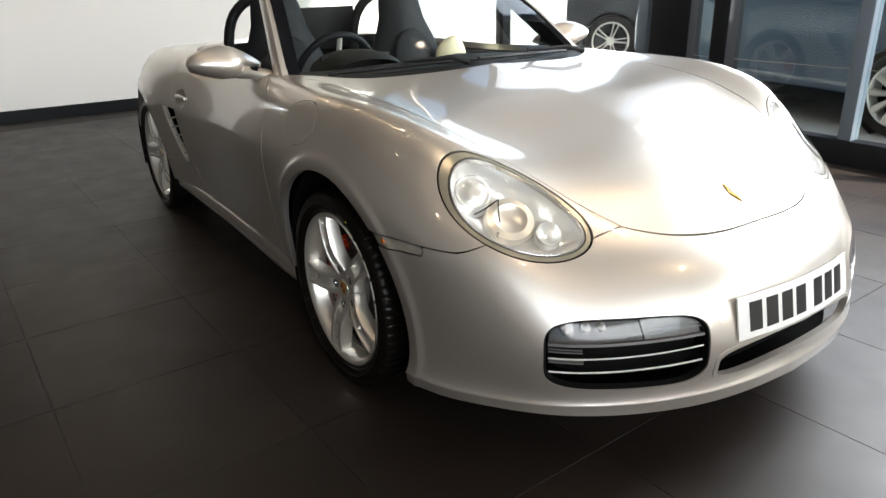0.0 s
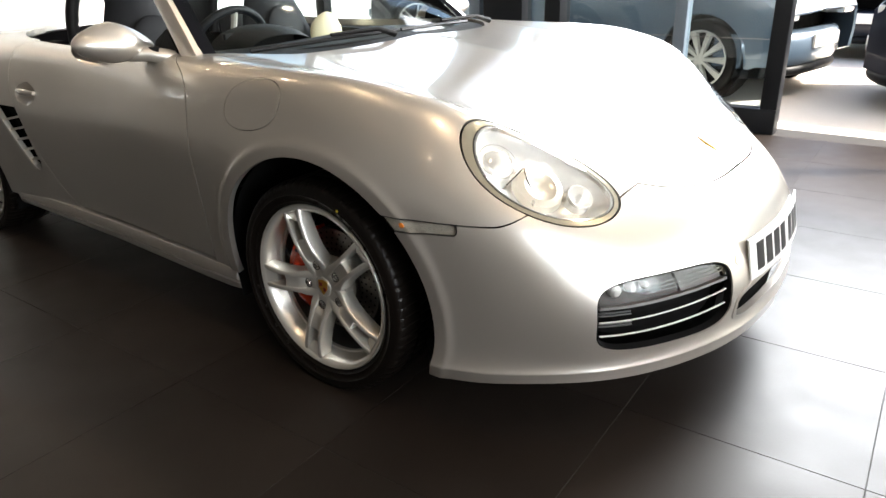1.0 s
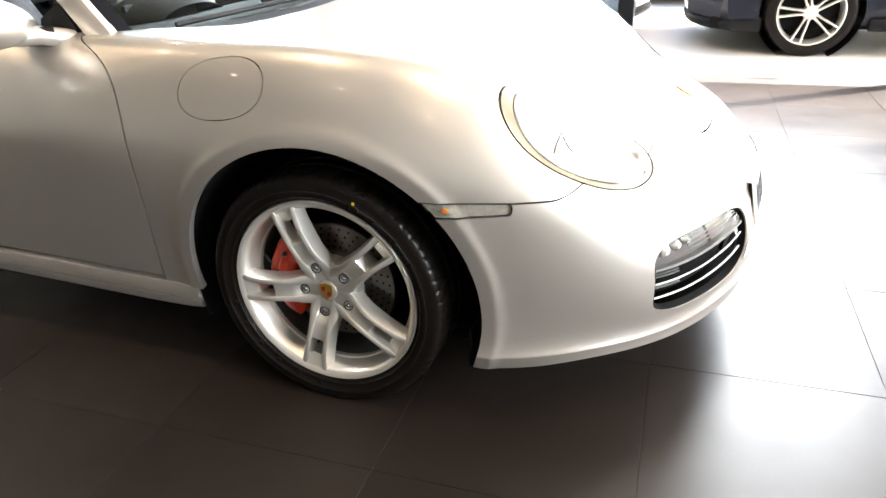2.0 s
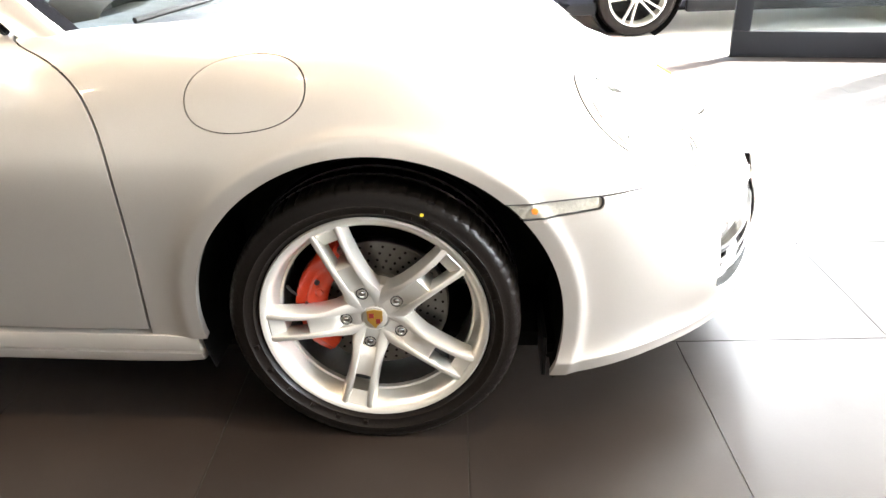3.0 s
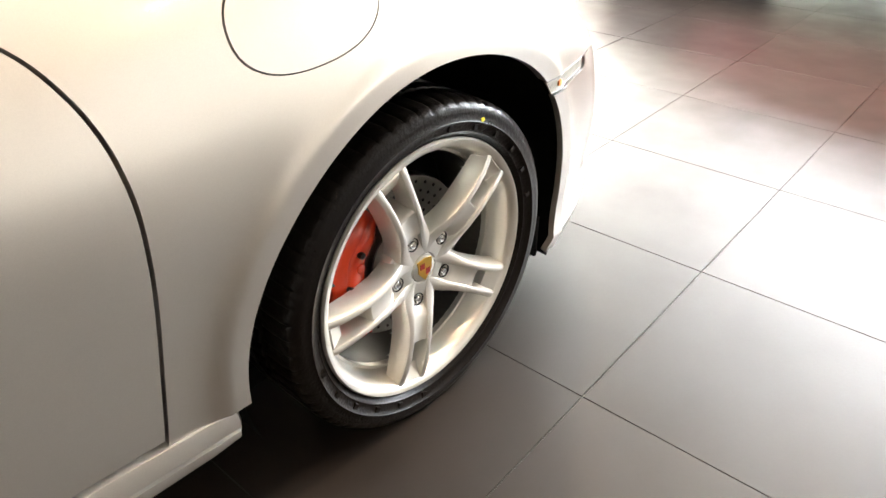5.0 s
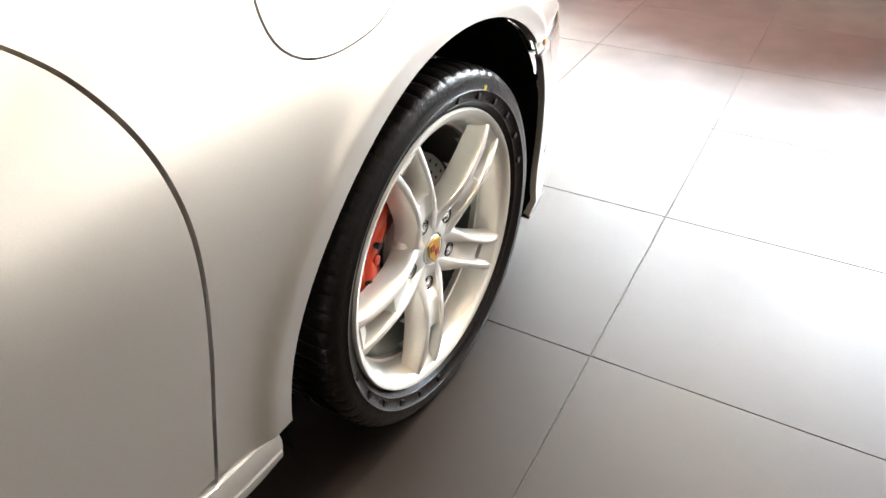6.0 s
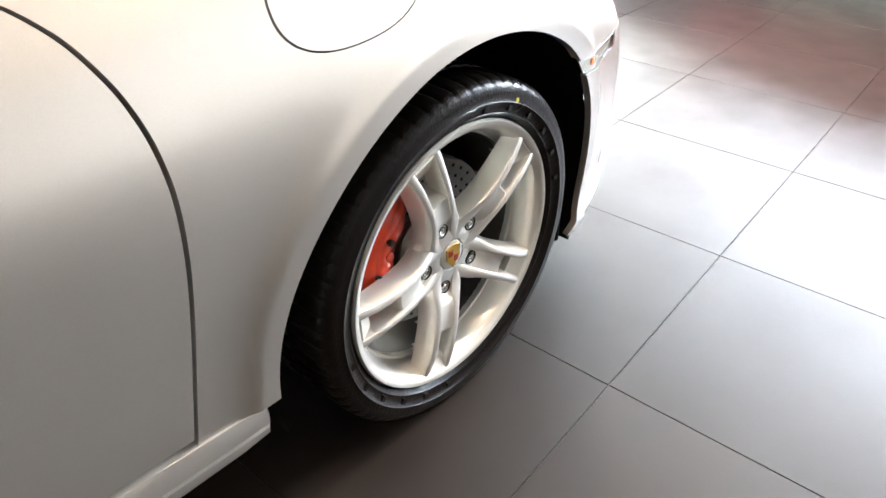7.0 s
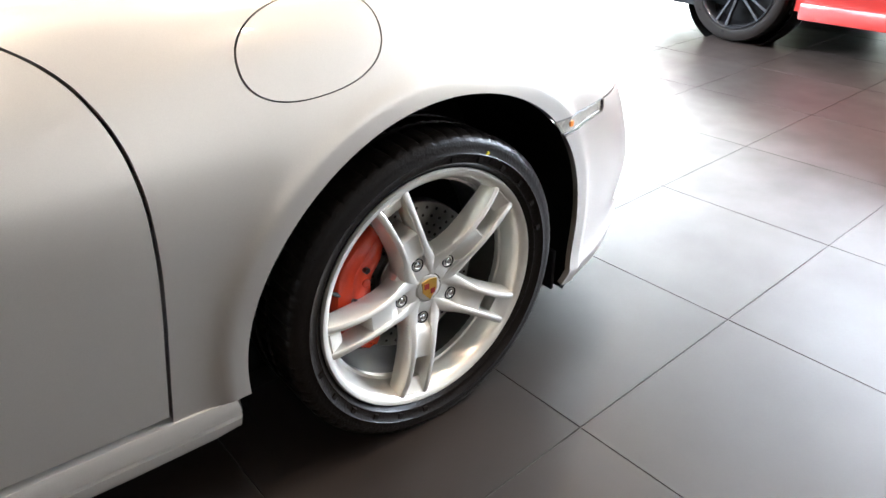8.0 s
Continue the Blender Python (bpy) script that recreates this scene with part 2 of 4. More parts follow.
# feature lines of the right half, bottom to top, from the tail round to the middle of the nose
RAILS = [
    [(-3.2, -.72, .28), (-2.42, -.86, .20), (-1.5, -.835, .20), (-.75, -.842, .20), (-.38, -.846, .20), (0, -.85, .19), (.38, -.872, .168), (.645, -.802, .192), (.855, -.635, .204), (1.003, -.33, .203), (1.043, 0, .200)],
    [(-3.25, -.70, .40), (-2.42, -.88, .30), (-1.5, -.85, .29), (-.75, -.862, .29), (-.38, -.868, .29), (0, -.88, .29), (.38, -.874, .25), (.650, -.788, .252), (.853, -.624, .262), (.997, -.322, .268), (1.035, 0, .268)],
    [(-3.35, -.74, .52), (-2.42, -.90, .44), (-1.5, -.872, .43), (-.75, -.884, .43), (-.38, -.890, .43), (0, -.905, .43), (.38, -.885, .42), (.66, -.80, .40), (.86, -.64, .385), (1.0, -.33, .375), (1.04, 0, .375)],
    [(-3.3, -.66, .63), (-2.42, -.905, .60), (-1.5, -.888, .59), (-.75, -.904, .59), (-.38, -.911, .59), (0, -.918, .59), (.38, -.893, .595), (.625, -.792, .59), (.78, -.60, .555), (.945, -.31, .515), (.985, 0, .51)],
    [(-3.22, -.60, .73), (-2.42, -.893, .75), (-1.5, -.872, .745), (-.75, -.896, .748), (-.38, -.902, .748), (0, -.912, .748), (.33, -.876, .737), (.54, -.757, .705), (.70, -.55, .64), (.86, -.29, .60), (.895, 0, .595)],
    [(-3.12, -.50, .80), (-2.42, -.79, .893), (-1.5, -.80, .878), (-.75, -.803, .897), (-.38, -.822, .908), (0, -.818, .912), (.24, -.782, .889), (.43, -.70, .829), (.62, -.50, .705), (.76, -.27, .66), (.795, 0, .66)],
    [(-3.1, -.3, .83), (-2.42, -.55, .925), (-1.5, -.60, .92), (-.75, -.62, .935), (-.38, -.61, .919), (0, -.60, .882), (.20, -.57, .851), (.38, -.50, .799), (.53, -.37, .755), (.63, -.20, .735), (.65, 0, .735)],
    [(-3.1, 0, .84), (-2.42, 0, .945), (-1.5, 0, .96), (-.75, 0, .98), (-.38, 0, .945), (0, 0, .90), (.18, 0, .865), (.31, 0, .83), (.40, 0, .805), (.45, 0, .79), (.48, 0, .782)],
]


def shell_grid():
    u = np.concatenate([np.arange(0, 3, 1 / 14), np.arange(3, 4, 1 / 28), np.linspace(4, 6.4, 120, endpoint=False), np.linspace(6.4, 10, 102)])
    v = np.linspace(0, len(RAILS) - 1, 141)
    lines = np.array([natural(r, u) for r in RAILS])
    return natural(lines.reshape(len(RAILS), -1), v).reshape(len(v), len(u), 3)


SHELL = shell_grid()
AX0, AZ, AR = 0.012, 0.312, 0.405  # front wheel arch
RX, RAR = -2.415, 0.385  # rear axle


def grid_mesh(g):
    """Right half, left half by mirror image, welded along the middle; with vertex normals."""
    nv, nu = g.shape[:2]
    # crease low on the bumper, tucked in below it
    run = np.gradient(g, axis=1)
    out = np.stack([run[..., 1], -run[..., 0], 0 * run[..., 0]], -1)
    out /= np.linalg.norm(out, axis=2, keepdims=True)
    out[np.abs(g[..., 1]) < 1e-6] *= (1, 0, 0)
    v = np.linspace(0, len(RAILS) - 1, nv)[:, None]
    rise = np.clip((1.35 - v) / 0.75, 0, 1)
    crease = np.where(v > 0.6, 0.009 * rise * rise, 0.009 - 0.014 * (0.6 - v) / 0.6) * np.clip((g[..., 0] - 0.34) / 0.03, 0, 1) * (v < 1.35)
    right = (g + out * crease[..., None]).reshape(-1, 3)
    i = np.arange(nv * nu).reshape(nv, nu)
    fr = np.stack([i[:-1, :-1], i[:-1, 1:], i[1:, 1:], i[1:, :-1]], -1).reshape(-1, 4)
    # soft lip round each arch
    for cx, cz, rad in ((AX0, AZ, AR), (RX, AZ, RAR)):
        d = np.hypot(right[:, 0] - cx, right[:, 2] - cz) - rad
        side = (right[:, 1] < -0.7) & (d < 0.12)
        e = d[side] - 0.036
        right[side, 1] -= (0.005 * np.clip(1 - np.clip(e, 0, None) / 0.084, 0, 1) ** 3 + 0.004 * np.clip(1 - np.clip(e, 0, None) / 0.022, 0, 1) ** 1.5) - 0.003 * np.clip(-e, 0, None) / 0.036
        right[side, 1] -= 0.005 * np.clip((cx - 0.12 - right[side, 0]) / 0.2, 0, 1) * np.clip(1 - (e + 0.036) / 0.12, 0, 1) ** 2
    mid = np.abs(right[:, 1]) < 1e-6
    left = right * (1, -1, 1)
    remap = np.arange(len(right)) + len(right)
    remap[mid] = np.nonzero(mid)[0]
    verts = np.concatenate([right, left])
    faces = np.concatenate([fr, remap[fr][:, ::-1]])
    used = np.unique(faces)
    back = np.full(len(verts), -1)
    back[used] = np.arange(len(used))
    verts, faces = verts[used], back[faces]
    p = verts[faces]
    fn = np.cross(p[:, 2] - p[:, 0], p[:, 3] - p[:, 1])
    nor = np.zeros_like(verts)
    for k in range(4):
        np.add.at(nor, faces[:, k], fn)
    nor /= np.maximum(np.linalg.norm(nor, axis=1), 1e-12)[:, None]
    return verts, [tuple(f) for f in faces.tolist()], nor


def clip(m, field):
    """Keeps the part of a mesh where field(verts) >= 0, cut along the zero line."""
    verts, faces, nor = m
    d = field(verts)
    inside = d >= 0
    newv, newn, cut, out = [], [], {}, []

    def crossing(a, b):
        k = (a, b) if a < b else (b, a)
        if k not in cut:
            t = d[k[0]] / (d[k[0]] - d[k[1]])
            cut[k] = len(verts) + len(newv)
            newv.append(verts[k[0]] * (1 - t) + verts[k[1]] * t)
            nn = nor[k[0]] * (1 - t) + nor[k[1]] * t
            newn.append(nn / max(np.linalg.norm(nn), 1e-12))
        return cut[k]

    for f in faces:
        flags = [inside[i] for i in f]
        if all(flags):
            out.append(f)
        elif any(flags):
            poly = []
            for a, b, fa, fb in zip(f, f[1:] + f[:1], flags, flags[1:] + flags[:1]):
                if fa:
                    poly.append(a)
                if fa != fb:
                    poly.append(crossing(a, b))
            if len(poly) > 2:
                out.append(tuple(poly))
    if newv:
        verts, nor = np.concatenate([verts, newv]), np.concatenate([nor, newn])
    used = sorted({i for f in out for i in f})
    back = {i: k for k, i in enumerate(used)}
    return verts[used], [tuple(back[i] for i in f) for f in out], nor[used]


def panel(name, m, material, parent, label="", thick=0.012, shift=0.0, bow=None):
    """A pressed panel from a piece of the body surface, with edges turned inwards. bow(verts): further offset along the normal."""
    verts, faces, nor = m
    off = np.full(len(verts), shift)
    if bow is not None:
        off = off + bow(verts)
    verts = verts + nor * off[:, None]
    edges = {}
    for f in faces:
        for a, b in zip(f, f[1:] + f[:1]):
            k = (a, b) if a < b else (b, a)
            edges[k] = None if k in edges else (a, b)
    rim = [e for e in edges.values() if e]
    nv, nn, fs, at = [], [], list(faces), {}
    for a, b in rim:
        ids = []
        for i in (a, b):
            if i not in at:
                at[i] = len(verts) + len(nv)
                for depth in (0.0, 0.003, thick):
                    nv.append(verts[i] - nor[i] * depth)
                    nn.append((0, 0, 0))
            ids.append(at[i])
        p, q = ids
        fs += [(q, p, p + 1, q + 1), (q + 1, p + 1, p + 2, q + 2)]
    me = bpy.data.meshes.new(name)
    every = np.concatenate([verts, nv]) if nv else verts
    me.from_pydata([tuple(map(float, p)) for p in every], [], fs)
    me.materials.append(material)
    me.shade_smooth()
    normals = [tuple(map(float, v)) for v in nor] + [(0, 0, 0)] * len(nv)
    if bow is None:
        me.normals_split_custom_set_from_vertices(normals)
    ob = new(name, me)
    ob.parent = parent
    if label:
        ob["label"] = label
    return ob


BODY = grid_mesh(SHELL)
GAP = 0.0031


def arch_out(v):
    return np.minimum(np.hypot(v[:, 0] - AX0, v[:, 2] - AZ) - AR, np.hypot(v[:, 0] - RX, v[:, 2] - AZ) - RAR)


def hood_front(a):
    return 0.877 - 0.133 * (a / 0.42) ** 3.2


HOOD_SIDE = [(.80, .39), (.744, .42), (.612, .503), (.49, .575), (.3, .63), (0, .665), (-.35, .69), (-.5, .735), (-.70, .767)]
DOOR_GAP = [(.98, -.80), (.915, -.69), (.89, -.622), (.865, -.578), (.84, -.550), (.8, -.524), (.75, -.506), (.7, -.498), (.6, -.496), (.5, -.502), (.4, -.512), (.3, -.522), (.1, -.54)]
DOOR_BACK = [(1.0, -1.84), (.86, -1.80), (.75, -1.76), (.55, -1.665), (.42, -1.59), (.33, -1.52), (.27, -1.44), (.1, -1.2)]


def cowl(a):
    return -0.315 - 0.06 * (a / 0.5) ** 2 - 0.12 * np.clip((a - 0.5) / 0.2, 0, None) ** 2


def hood_in(v):
    a = np.abs(v[:, 1])
    return np.minimum(np.minimum(hood_front(a) - v[:, 0], key(v[:, 0], HOOD_SIDE) - a), np.minimum(v[:, 0] - cowl(a), v[:, 2] - 0.55))


EGG_C, EGG_1, EGG_2 = np.array((0.5836, 0.6592, 0.6957)), np.array((0.740, -0.516, -0.431)), np.array((0.281, 0.820, -0.499))
EGG_N = np.cross(EGG_1, EGG_2)


def egg(v, s0, t0, big, small, k, bend):
    """Outline of the headlamp: below 1 inside."""
    p = v * (1, 0, 1) + np.abs(v) * (0, 1, 0) - EGG_C
    s = (p @ EGG_1 - s0) / big
    t = (p @ EGG_2 - t0 - bend * (s * s - 0.5)) / (small * (1 + k * np.clip(s, -1.2, 1.2)))
    return np.hypot(s, t) + np.where(np.abs(p @ EGG_N) > 0.12, 9, 0)


def lamp_rim(v):
    return egg(v, 0.0034, -0.0076, 0.218, 0.1236, 0.026, -0.0207)


def lamp_lens(v):
    return egg(v, 0.012, -0.0072, 0.196, 0.1125, -0.06, -0.018)


def flap(v):
    """Outline of the fuel flap on the right fender: below 1 inside."""
    x, z = (v[:, 0] + 0.212) / 0.117, (v[:, 2] - 0.8285 - 0.10 * (v[:, 0] + 0.212)) / 0.066
    return (np.abs(x) ** 2.3 + np.abs(z) ** 2.3) ** (1 / 2.3) + np.where(v[:, 1] > -0.7, 9, 0)


def marker(v):
    """Side marker: positive inside."""
    x, z = v[:, 0], v[:, 2]
    inner = np.minimum(np.minimum(0.486 - x, 0.610 - z), np.minimum(z - 0.5715 - 0.06 * (x - 0.32), x - 0.25))
    corner = 0.012 - np.hypot(np.clip(x - 0.474, 0, None), np.clip(np.abs(z - 0.595) - 0.003, 0, None))
    return np.where(x > 0.474, np.minimum(inner, corner), inner)


def shut(v):
    """Lower edge of fender and hood: positive on the bumper's side."""
    a, x, z = np.abs(v[:, 1]), v[:, 0], v[:, 2]
    low = 0.6095 + 0.024 * np.clip((x - 0.56) / 0.06, 0, 1.5) ** 2 - z
    front = np.where(a < 0.42, x - hood_front(np.minimum(a, 0.42)), x - (0.744 - 0.1 * (a - 0.42)))
    return np.where(a > 0.62, np.where(x > 0, low, -1), front)


def rounded(q, z, qc, zc, qh, zh, power=4.5):
    return 1 - (np.abs((q - qc) / qh) ** power + np.abs((z - zc) / zh) ** power) ** (1 / power)


def fog(v):
    """Lamp and intake opening in the bumper's corner: positive inside."""
    a = np.abs(v[:, 1])
    q = (v[:, 0] - 0.787) * 0.5 + (0.714 - a) * 0.87
    return np.where((v[:, 0] > 0.6) & (a > 0.2), rounded(q, v[:, 2] + 0.02 * (q - 0.2), 0.213, 0.373, 0.215, 0.093) * 0.09, -1)


def intake(v):
    a = np.abs(v[:, 1])
    return np.where(v[:, 0] > 0.9, rounded(a, v[:, 2], 0, 0.322 - 0.012 * (a / 0.3) ** 2, 0.312, 0.040, 5) * 0.040, -1)


def intake_rim(v):
    a = np.abs(v[:, 1])
    return np.where(v[:, 0] > 0.85, rounded(a, v[:, 2], 0, 0.322 - 0.012 * (a / 0.3) ** 2, 0.324, 0.051, 5) * 0.051, -1)


def well(v):
    """Opening of the cabin and the folded roof behind it: positive inside."""
    a, back = np.abs(v[:, 1]), np.clip((-1.72 - v[:, 0]) / 0.72, 0, 0.999)
    return 0.70 * np.sqrt(1 - back ** 2.6) - a - np.where(v[:, 0] < -2.44, 0.5, 0)


def strip(m, fn, lo, hi):
    """A band of a mesh between two levels of fn."""
    return clip(clip(m, lambda v: fn(v) - lo), lambda v: hi - fn(v))


def height(v):
    return v[:, 2]


def side(v, s):
    return v[:, 1] * s


# ---- the roadster: panels ----
car = thing("roadster", pose(0, 0, 0), "silver open two-seat roadster parked on dark showroom tiles", "car")

m = clip(BODY, lambda v: shut(v) - GAP)
m = clip(m, lambda v: v[:, 0] - 0.05)
m = clip(m, arch_out)
m = clip(m, lambda v: v[:, 0] - 0.392 + 3 * np.clip(v[:, 2] - 0.26, 0, 1))
m = clip(m, lambda v: lamp_rim(v) - 1.02)
m = clip(m, lambda v: -marker(v) - 0.001)
m = clip(m, lambda v: -fog(v))
m = clip(m, lambda v: -intake(v))
bumper = panel("front_bumper", m, M_PAINT, car, "silver front bumper with two lamp openings", 0.014)
for s in (-1, 1):
    inside = clip(clip(BODY, fog), lambda v: side(v, s))
    panel("intake_tray", inside, M_LINER, bumper, "black recess", 0.01, -0.065)
    m = clip(clip(BODY, lambda v: fog(v) - 0.004), lambda v: side(v, s))
    lamp = clip(m, lambda v: v[:, 2] - 0.4105)
    panel("fog_lamp_lens", lamp, M_LENS, bumper, "clear lens", 0.02, -0.008)
    panel("fog_lamp_reflector", clip(lamp, lambda v: np.abs(v[:, 1]) - 0.50), M_LAMPDARK, bumper, "dark ribbed reflector", 0.01, -0.034)
    panel("indicator_reflector", clip(lamp, lambda v: 0.496 - np.abs(v[:, 1])), M_LAMPGREY2, bumper, "smoked reflector", 0.01, -0.028)
    for yb, rb in ((0.655, 0.016), (0.615, 0.013), (0.58, 0.010)):
        part("fog_bulb", turn([(0, -0.004), (rb * 0.6, -0.002), (rb, 0.006), (rb, 0.02)], 20, Matrix.Translation((0.806 + (0.68 - yb) * 0.58 - 0.012, s * yb, 0.437)) @ Matrix.Rotation(radians(60 if s < 0 else 120), 4, "Z")), M_REFL, bumper, "bright reflector cup")
    for z in (0.428, 0.437, 0.446):
        panel("lens_rib", clip(strip(lamp, height, z - 0.0012, z + 0.0012), lambda v: 0.60 - np.abs(v[:, 1])), M_LAMPGREY2, bumper, "", 0.004, -0.014)
    panel("lamp_base", strip(m, height, 0.404, 0.4105), M_LAMPGREY2, bumper, "grey lamp edge", 0.03, -0.008)
    for z in (0.372, 0.330):
        panel("grille_slat", strip(m, lambda v: v[:, 2] + 0.02 * (np.abs(v[:, 1]) - 0.55), z - 0.0014, z + 0.0014), M_PLATE, bumper, "thin bright slat", 0.004, -0.012)
    panel("opening_trim", clip(strip(BODY, fog, 0.0005, 0.0016), lambda v: side(v, s)), M_BLACK, bumper, "black edge trim", 0.02, -0.003)
    for z in (0.352, 0.36, 0.384, 0.392):
        panel("duct_fin", clip(strip(m, height, z - 0.0012, z + 0.0012), lambda v: np.abs(v[:, 1]) - 0.645), M_LAMPGREY2, bumper, "", 0.006, -0.02)
    # round cover of the towing eye
    spot = lambda v: 0.019 - np.hypot(np.abs(v[:, 1]) - 0.292, v[:, 2] - 0.438) - np.where(v[:, 0] < 0.8, 9, 0)
    if s < 0:
        panel("towing_cover", clip(clip(BODY, spot), lambda v: side(v, s)), M_PAINT, bumper, "", 0.004, 0.0012)
panel("intake_tray", clip(BODY, intake), M_LINER, bumper, "black recess", 0.01, -0.06)
panel("intake_lip", clip(clip(BODY, intake_rim), lambda v: -intake(v)), M_PAINT, bumper, "raised silver edge", 0.02, 0.003)

m = clip(BODY, lambda v: hood_in(v) - GAP)
m = clip(m, lambda v: lamp_rim(v) - 1.02)
hood = panel("hood", m, M_PAINT, car, "silver front lid", 0.02)
shield = lambda v: np.where(v[:, 2] > 0.5, 0.024 - np.abs(v[:, 1]) * 1.25 - 0.35 * np.abs(v[:, 0] - 0.785) - np.clip(v[:, 0] - 0.785, 0, 9) * 0.25, -1)
panel("badge", clip(clip(BODY, shield), lambda v: 0.031 - np.abs(v[:, 0] - 0.785)), M_GOLD, hood, "small gold shield", 0.004, 0.004)
panel("badge_field", clip(clip(BODY, lambda v: shield(v) - 0.006), lambda v: 0.02 - np.abs(v[:, 0] - 0.787)), M_CREST, hood, "dark red field", 0.002, 0.0055)

# plastic cowl below the windscreen
m = clip(BODY, lambda v: cowl(np.abs(v[:, 1])) - 0.004 - v[:, 0])
m = clip(m, lambda v: v[:, 0] - cowl(np.abs(v[:, 1])) + 0.24)
m = clip(m, lambda v: key(v[:, 0], HOOD_SIDE) - 0.012 - np.abs(v[:, 1]))
panel("cowl", clip(m, lambda v: v[:, 2] - 0.8), M_BLACK, car, "black plastic cowl", 0.03, -0.012)

for s in (-1, 1):
    half = clip(BODY, lambda v: side(v, s))
    m = clip(half, lambda v: np.abs(v[:, 1]) - key(v[:, 0], HOOD_SIDE))
    m = clip(m, lambda v: v[:, 0] - key(v[:, 2], DOOR_GAP) - GAP)
    m = clip(m, lambda v: -shut(v) - 0.001)
    m = clip(m, arch_out)
    m = clip(m, lambda v: lamp_rim(v) - 1.02)
    m = clip(m, lambda v: -marker(v) - 0.001)
    m = clip(m, lambda v: v[:, 2] - 0.266)
    if s < 0:
        m = clip(m, lambda v: flap(v) - 1.027)
    fender = panel("front_fender", m, M_PAINT, car, "silver front fender with round flap" if s < 0 else "silver front fender", 0.02)
    if s < 0:
        panel("fuel_flap", clip(half, lambda v: 1 - flap(v)), M_PAINT, fender, "oval fuel flap", 0.012, 0.0006)
    mk = clip(clip(half, marker), arch_out)
    panel("side_marker", clip(mk, lambda v: marker(v) - 0.0022), M_LENS, fender, "clear side marker lens", 0.004, 0.001)
    panel("marker_back", mk, M_MARKER, fender, "grey reflector", 0.004, -0.006)
    panel("marker_seal", clip(mk, lambda v: 0.0022 - marker(v)), M_INK, fender, "thin dark seal", 0.008, -0.0015)
    panel("marker_bulb", clip(mk, lambda v: 0.0075 - np.hypot(v[:, 0] - 0.345, v[:, 2] - 0.592)), M_AMBER, fender, "amber bulb", 0.004, -0.003)

    # headlamp
    lit = clip(half, lambda v: 1 - lamp_rim(v))
    lens_piece = clip(half, lambda v: 1 - lamp_lens(v))
    ring = panel("headlamp", clip(lit, lambda v: lamp_lens(v) - 1.0), M_RING, car, "headlamp in a dull metal rim", 0.02, -0.001)
    panel("rim_seal", strip(half, lamp_lens, 0.982, 1.0), M_BLACK, ring, "thin black seal", 0.012, -0.0025)
    panel("rim_edge", strip(half, lamp_lens, 0.955, 0.982), M_CHROME, ring, "bright edge", 0.012, -0.0015)
    panel("lens", clip(half, lambda v: 0.955 - lamp_lens(v)), M_LENS, ring, "clear curved lens", 0.004, 0.002, lambda v: 0.006 * (1 - np.clip(lamp_lens(v), 0, 1) ** 2))
    bowl = lambda v: -0.075 * (1 - np.clip(lamp_lens(v), 0, 1) ** 4)
    panel("reflector_bowl", clip(half, lambda v: 0.99 - lamp_lens(v)), M_REFL, ring, "silvered bowl", 0.004, -0.004, bowl)
    flip = Matrix.Diagonal((1, s * -1, 1, 1))
    nrm = Vector((0.611, -0.2486, 0.752))
    ax1, ax2 = Vector((0.740, 0.516, -0.431)), Vector((0.281, -0.820, -0.499))
    mid = Vector((0.5836, -0.6592, 0.6957))
    face = Matrix.Translation(mid) @ Matrix((ax1, -nrm, -ax2)).transposed().to_4x4()

    def lamp_unit(name, along, across, profile, material, label, depth=0.0):
        part(name, turn(profile, 40, flip @ face @ Matrix.Translation((along, depth, across))), material, ring, label)

    lamp_unit("projector", -0.105, -0.005, [(0, -0.006), (0.02, -0.003), (0.034, 0.006), (0.036, 0.012), (0.044, 0.010), (0.047, 0.018), (0.05, 0.06)], M_REFL, "projector lens in a bright ring")
    lamp_unit("projector_glass", -0.105, -0.005, [(0, -0.012), (0.015, -0.010), (0.027, -0.004), (0.033, 0.004)], M_LENS, "domed glass")
    lamp_unit("main_reflector", 0.015, -0.018, [(0, 0.020), (0.034, 0.016), (0.041, 0.010), (0.044, 0.008), (0.062, 0.012), (0.068, 0.03)], M_DISH, "plain silvered disc")
    lamp_unit("side_reflector", 0.118, -0.004, [(0, 0.04), (0.012, 0.036), (0.026, 0.016), (0.031, 0.0), (0.034, 0.0), (0.036, 0.03)], M_REFL, "small silvered dish")
    lamp_unit("side_bulb", 0.118, -0.004, [(0, -0.002), (0.008, 0.002), (0.01, 0.03)], M_LENS, "clear bulb")
    for c0, c1, rr in ((-0.105, -0.005, 0.050), (0.118, -0.004, 0.035)):
        part("reflector_edge", tube([flip @ face @ Vector((c0 + rr * math.cos(a), 0.006, c1 + rr * math.sin(a))) for a in [2 * math.pi * k / 36 for k in range(36)]], 0.0011, 6, closed=True), M_LAMPGREY, ring, "grey reflector edge")
    for a0, c0 in ((-0.068, -0.065), (-0.002, -0.048)):
        part("divider", tube([flip @ face @ Vector((-0.039 + (a0 + 0.039) * k / 6, 0.004 + 0.006 * math.sin(math.pi * k / 6), 0.010 + (c0 - 0.010) * k / 6)) for k in range(7)], 0.0018, 6), M_BLACK, ring, "dark dividing fin")
    panel("lamp_gap", clip(strip(half, lamp_rim, 0.993, 1.0), lambda v: side(v, s)), M_BLACK, ring, "thin dark joint", 0.004, 0.0004)

    # door
    m = clip(half, lambda v: key(v[:, 2], DOOR_GAP) - v[:, 0] - GAP)
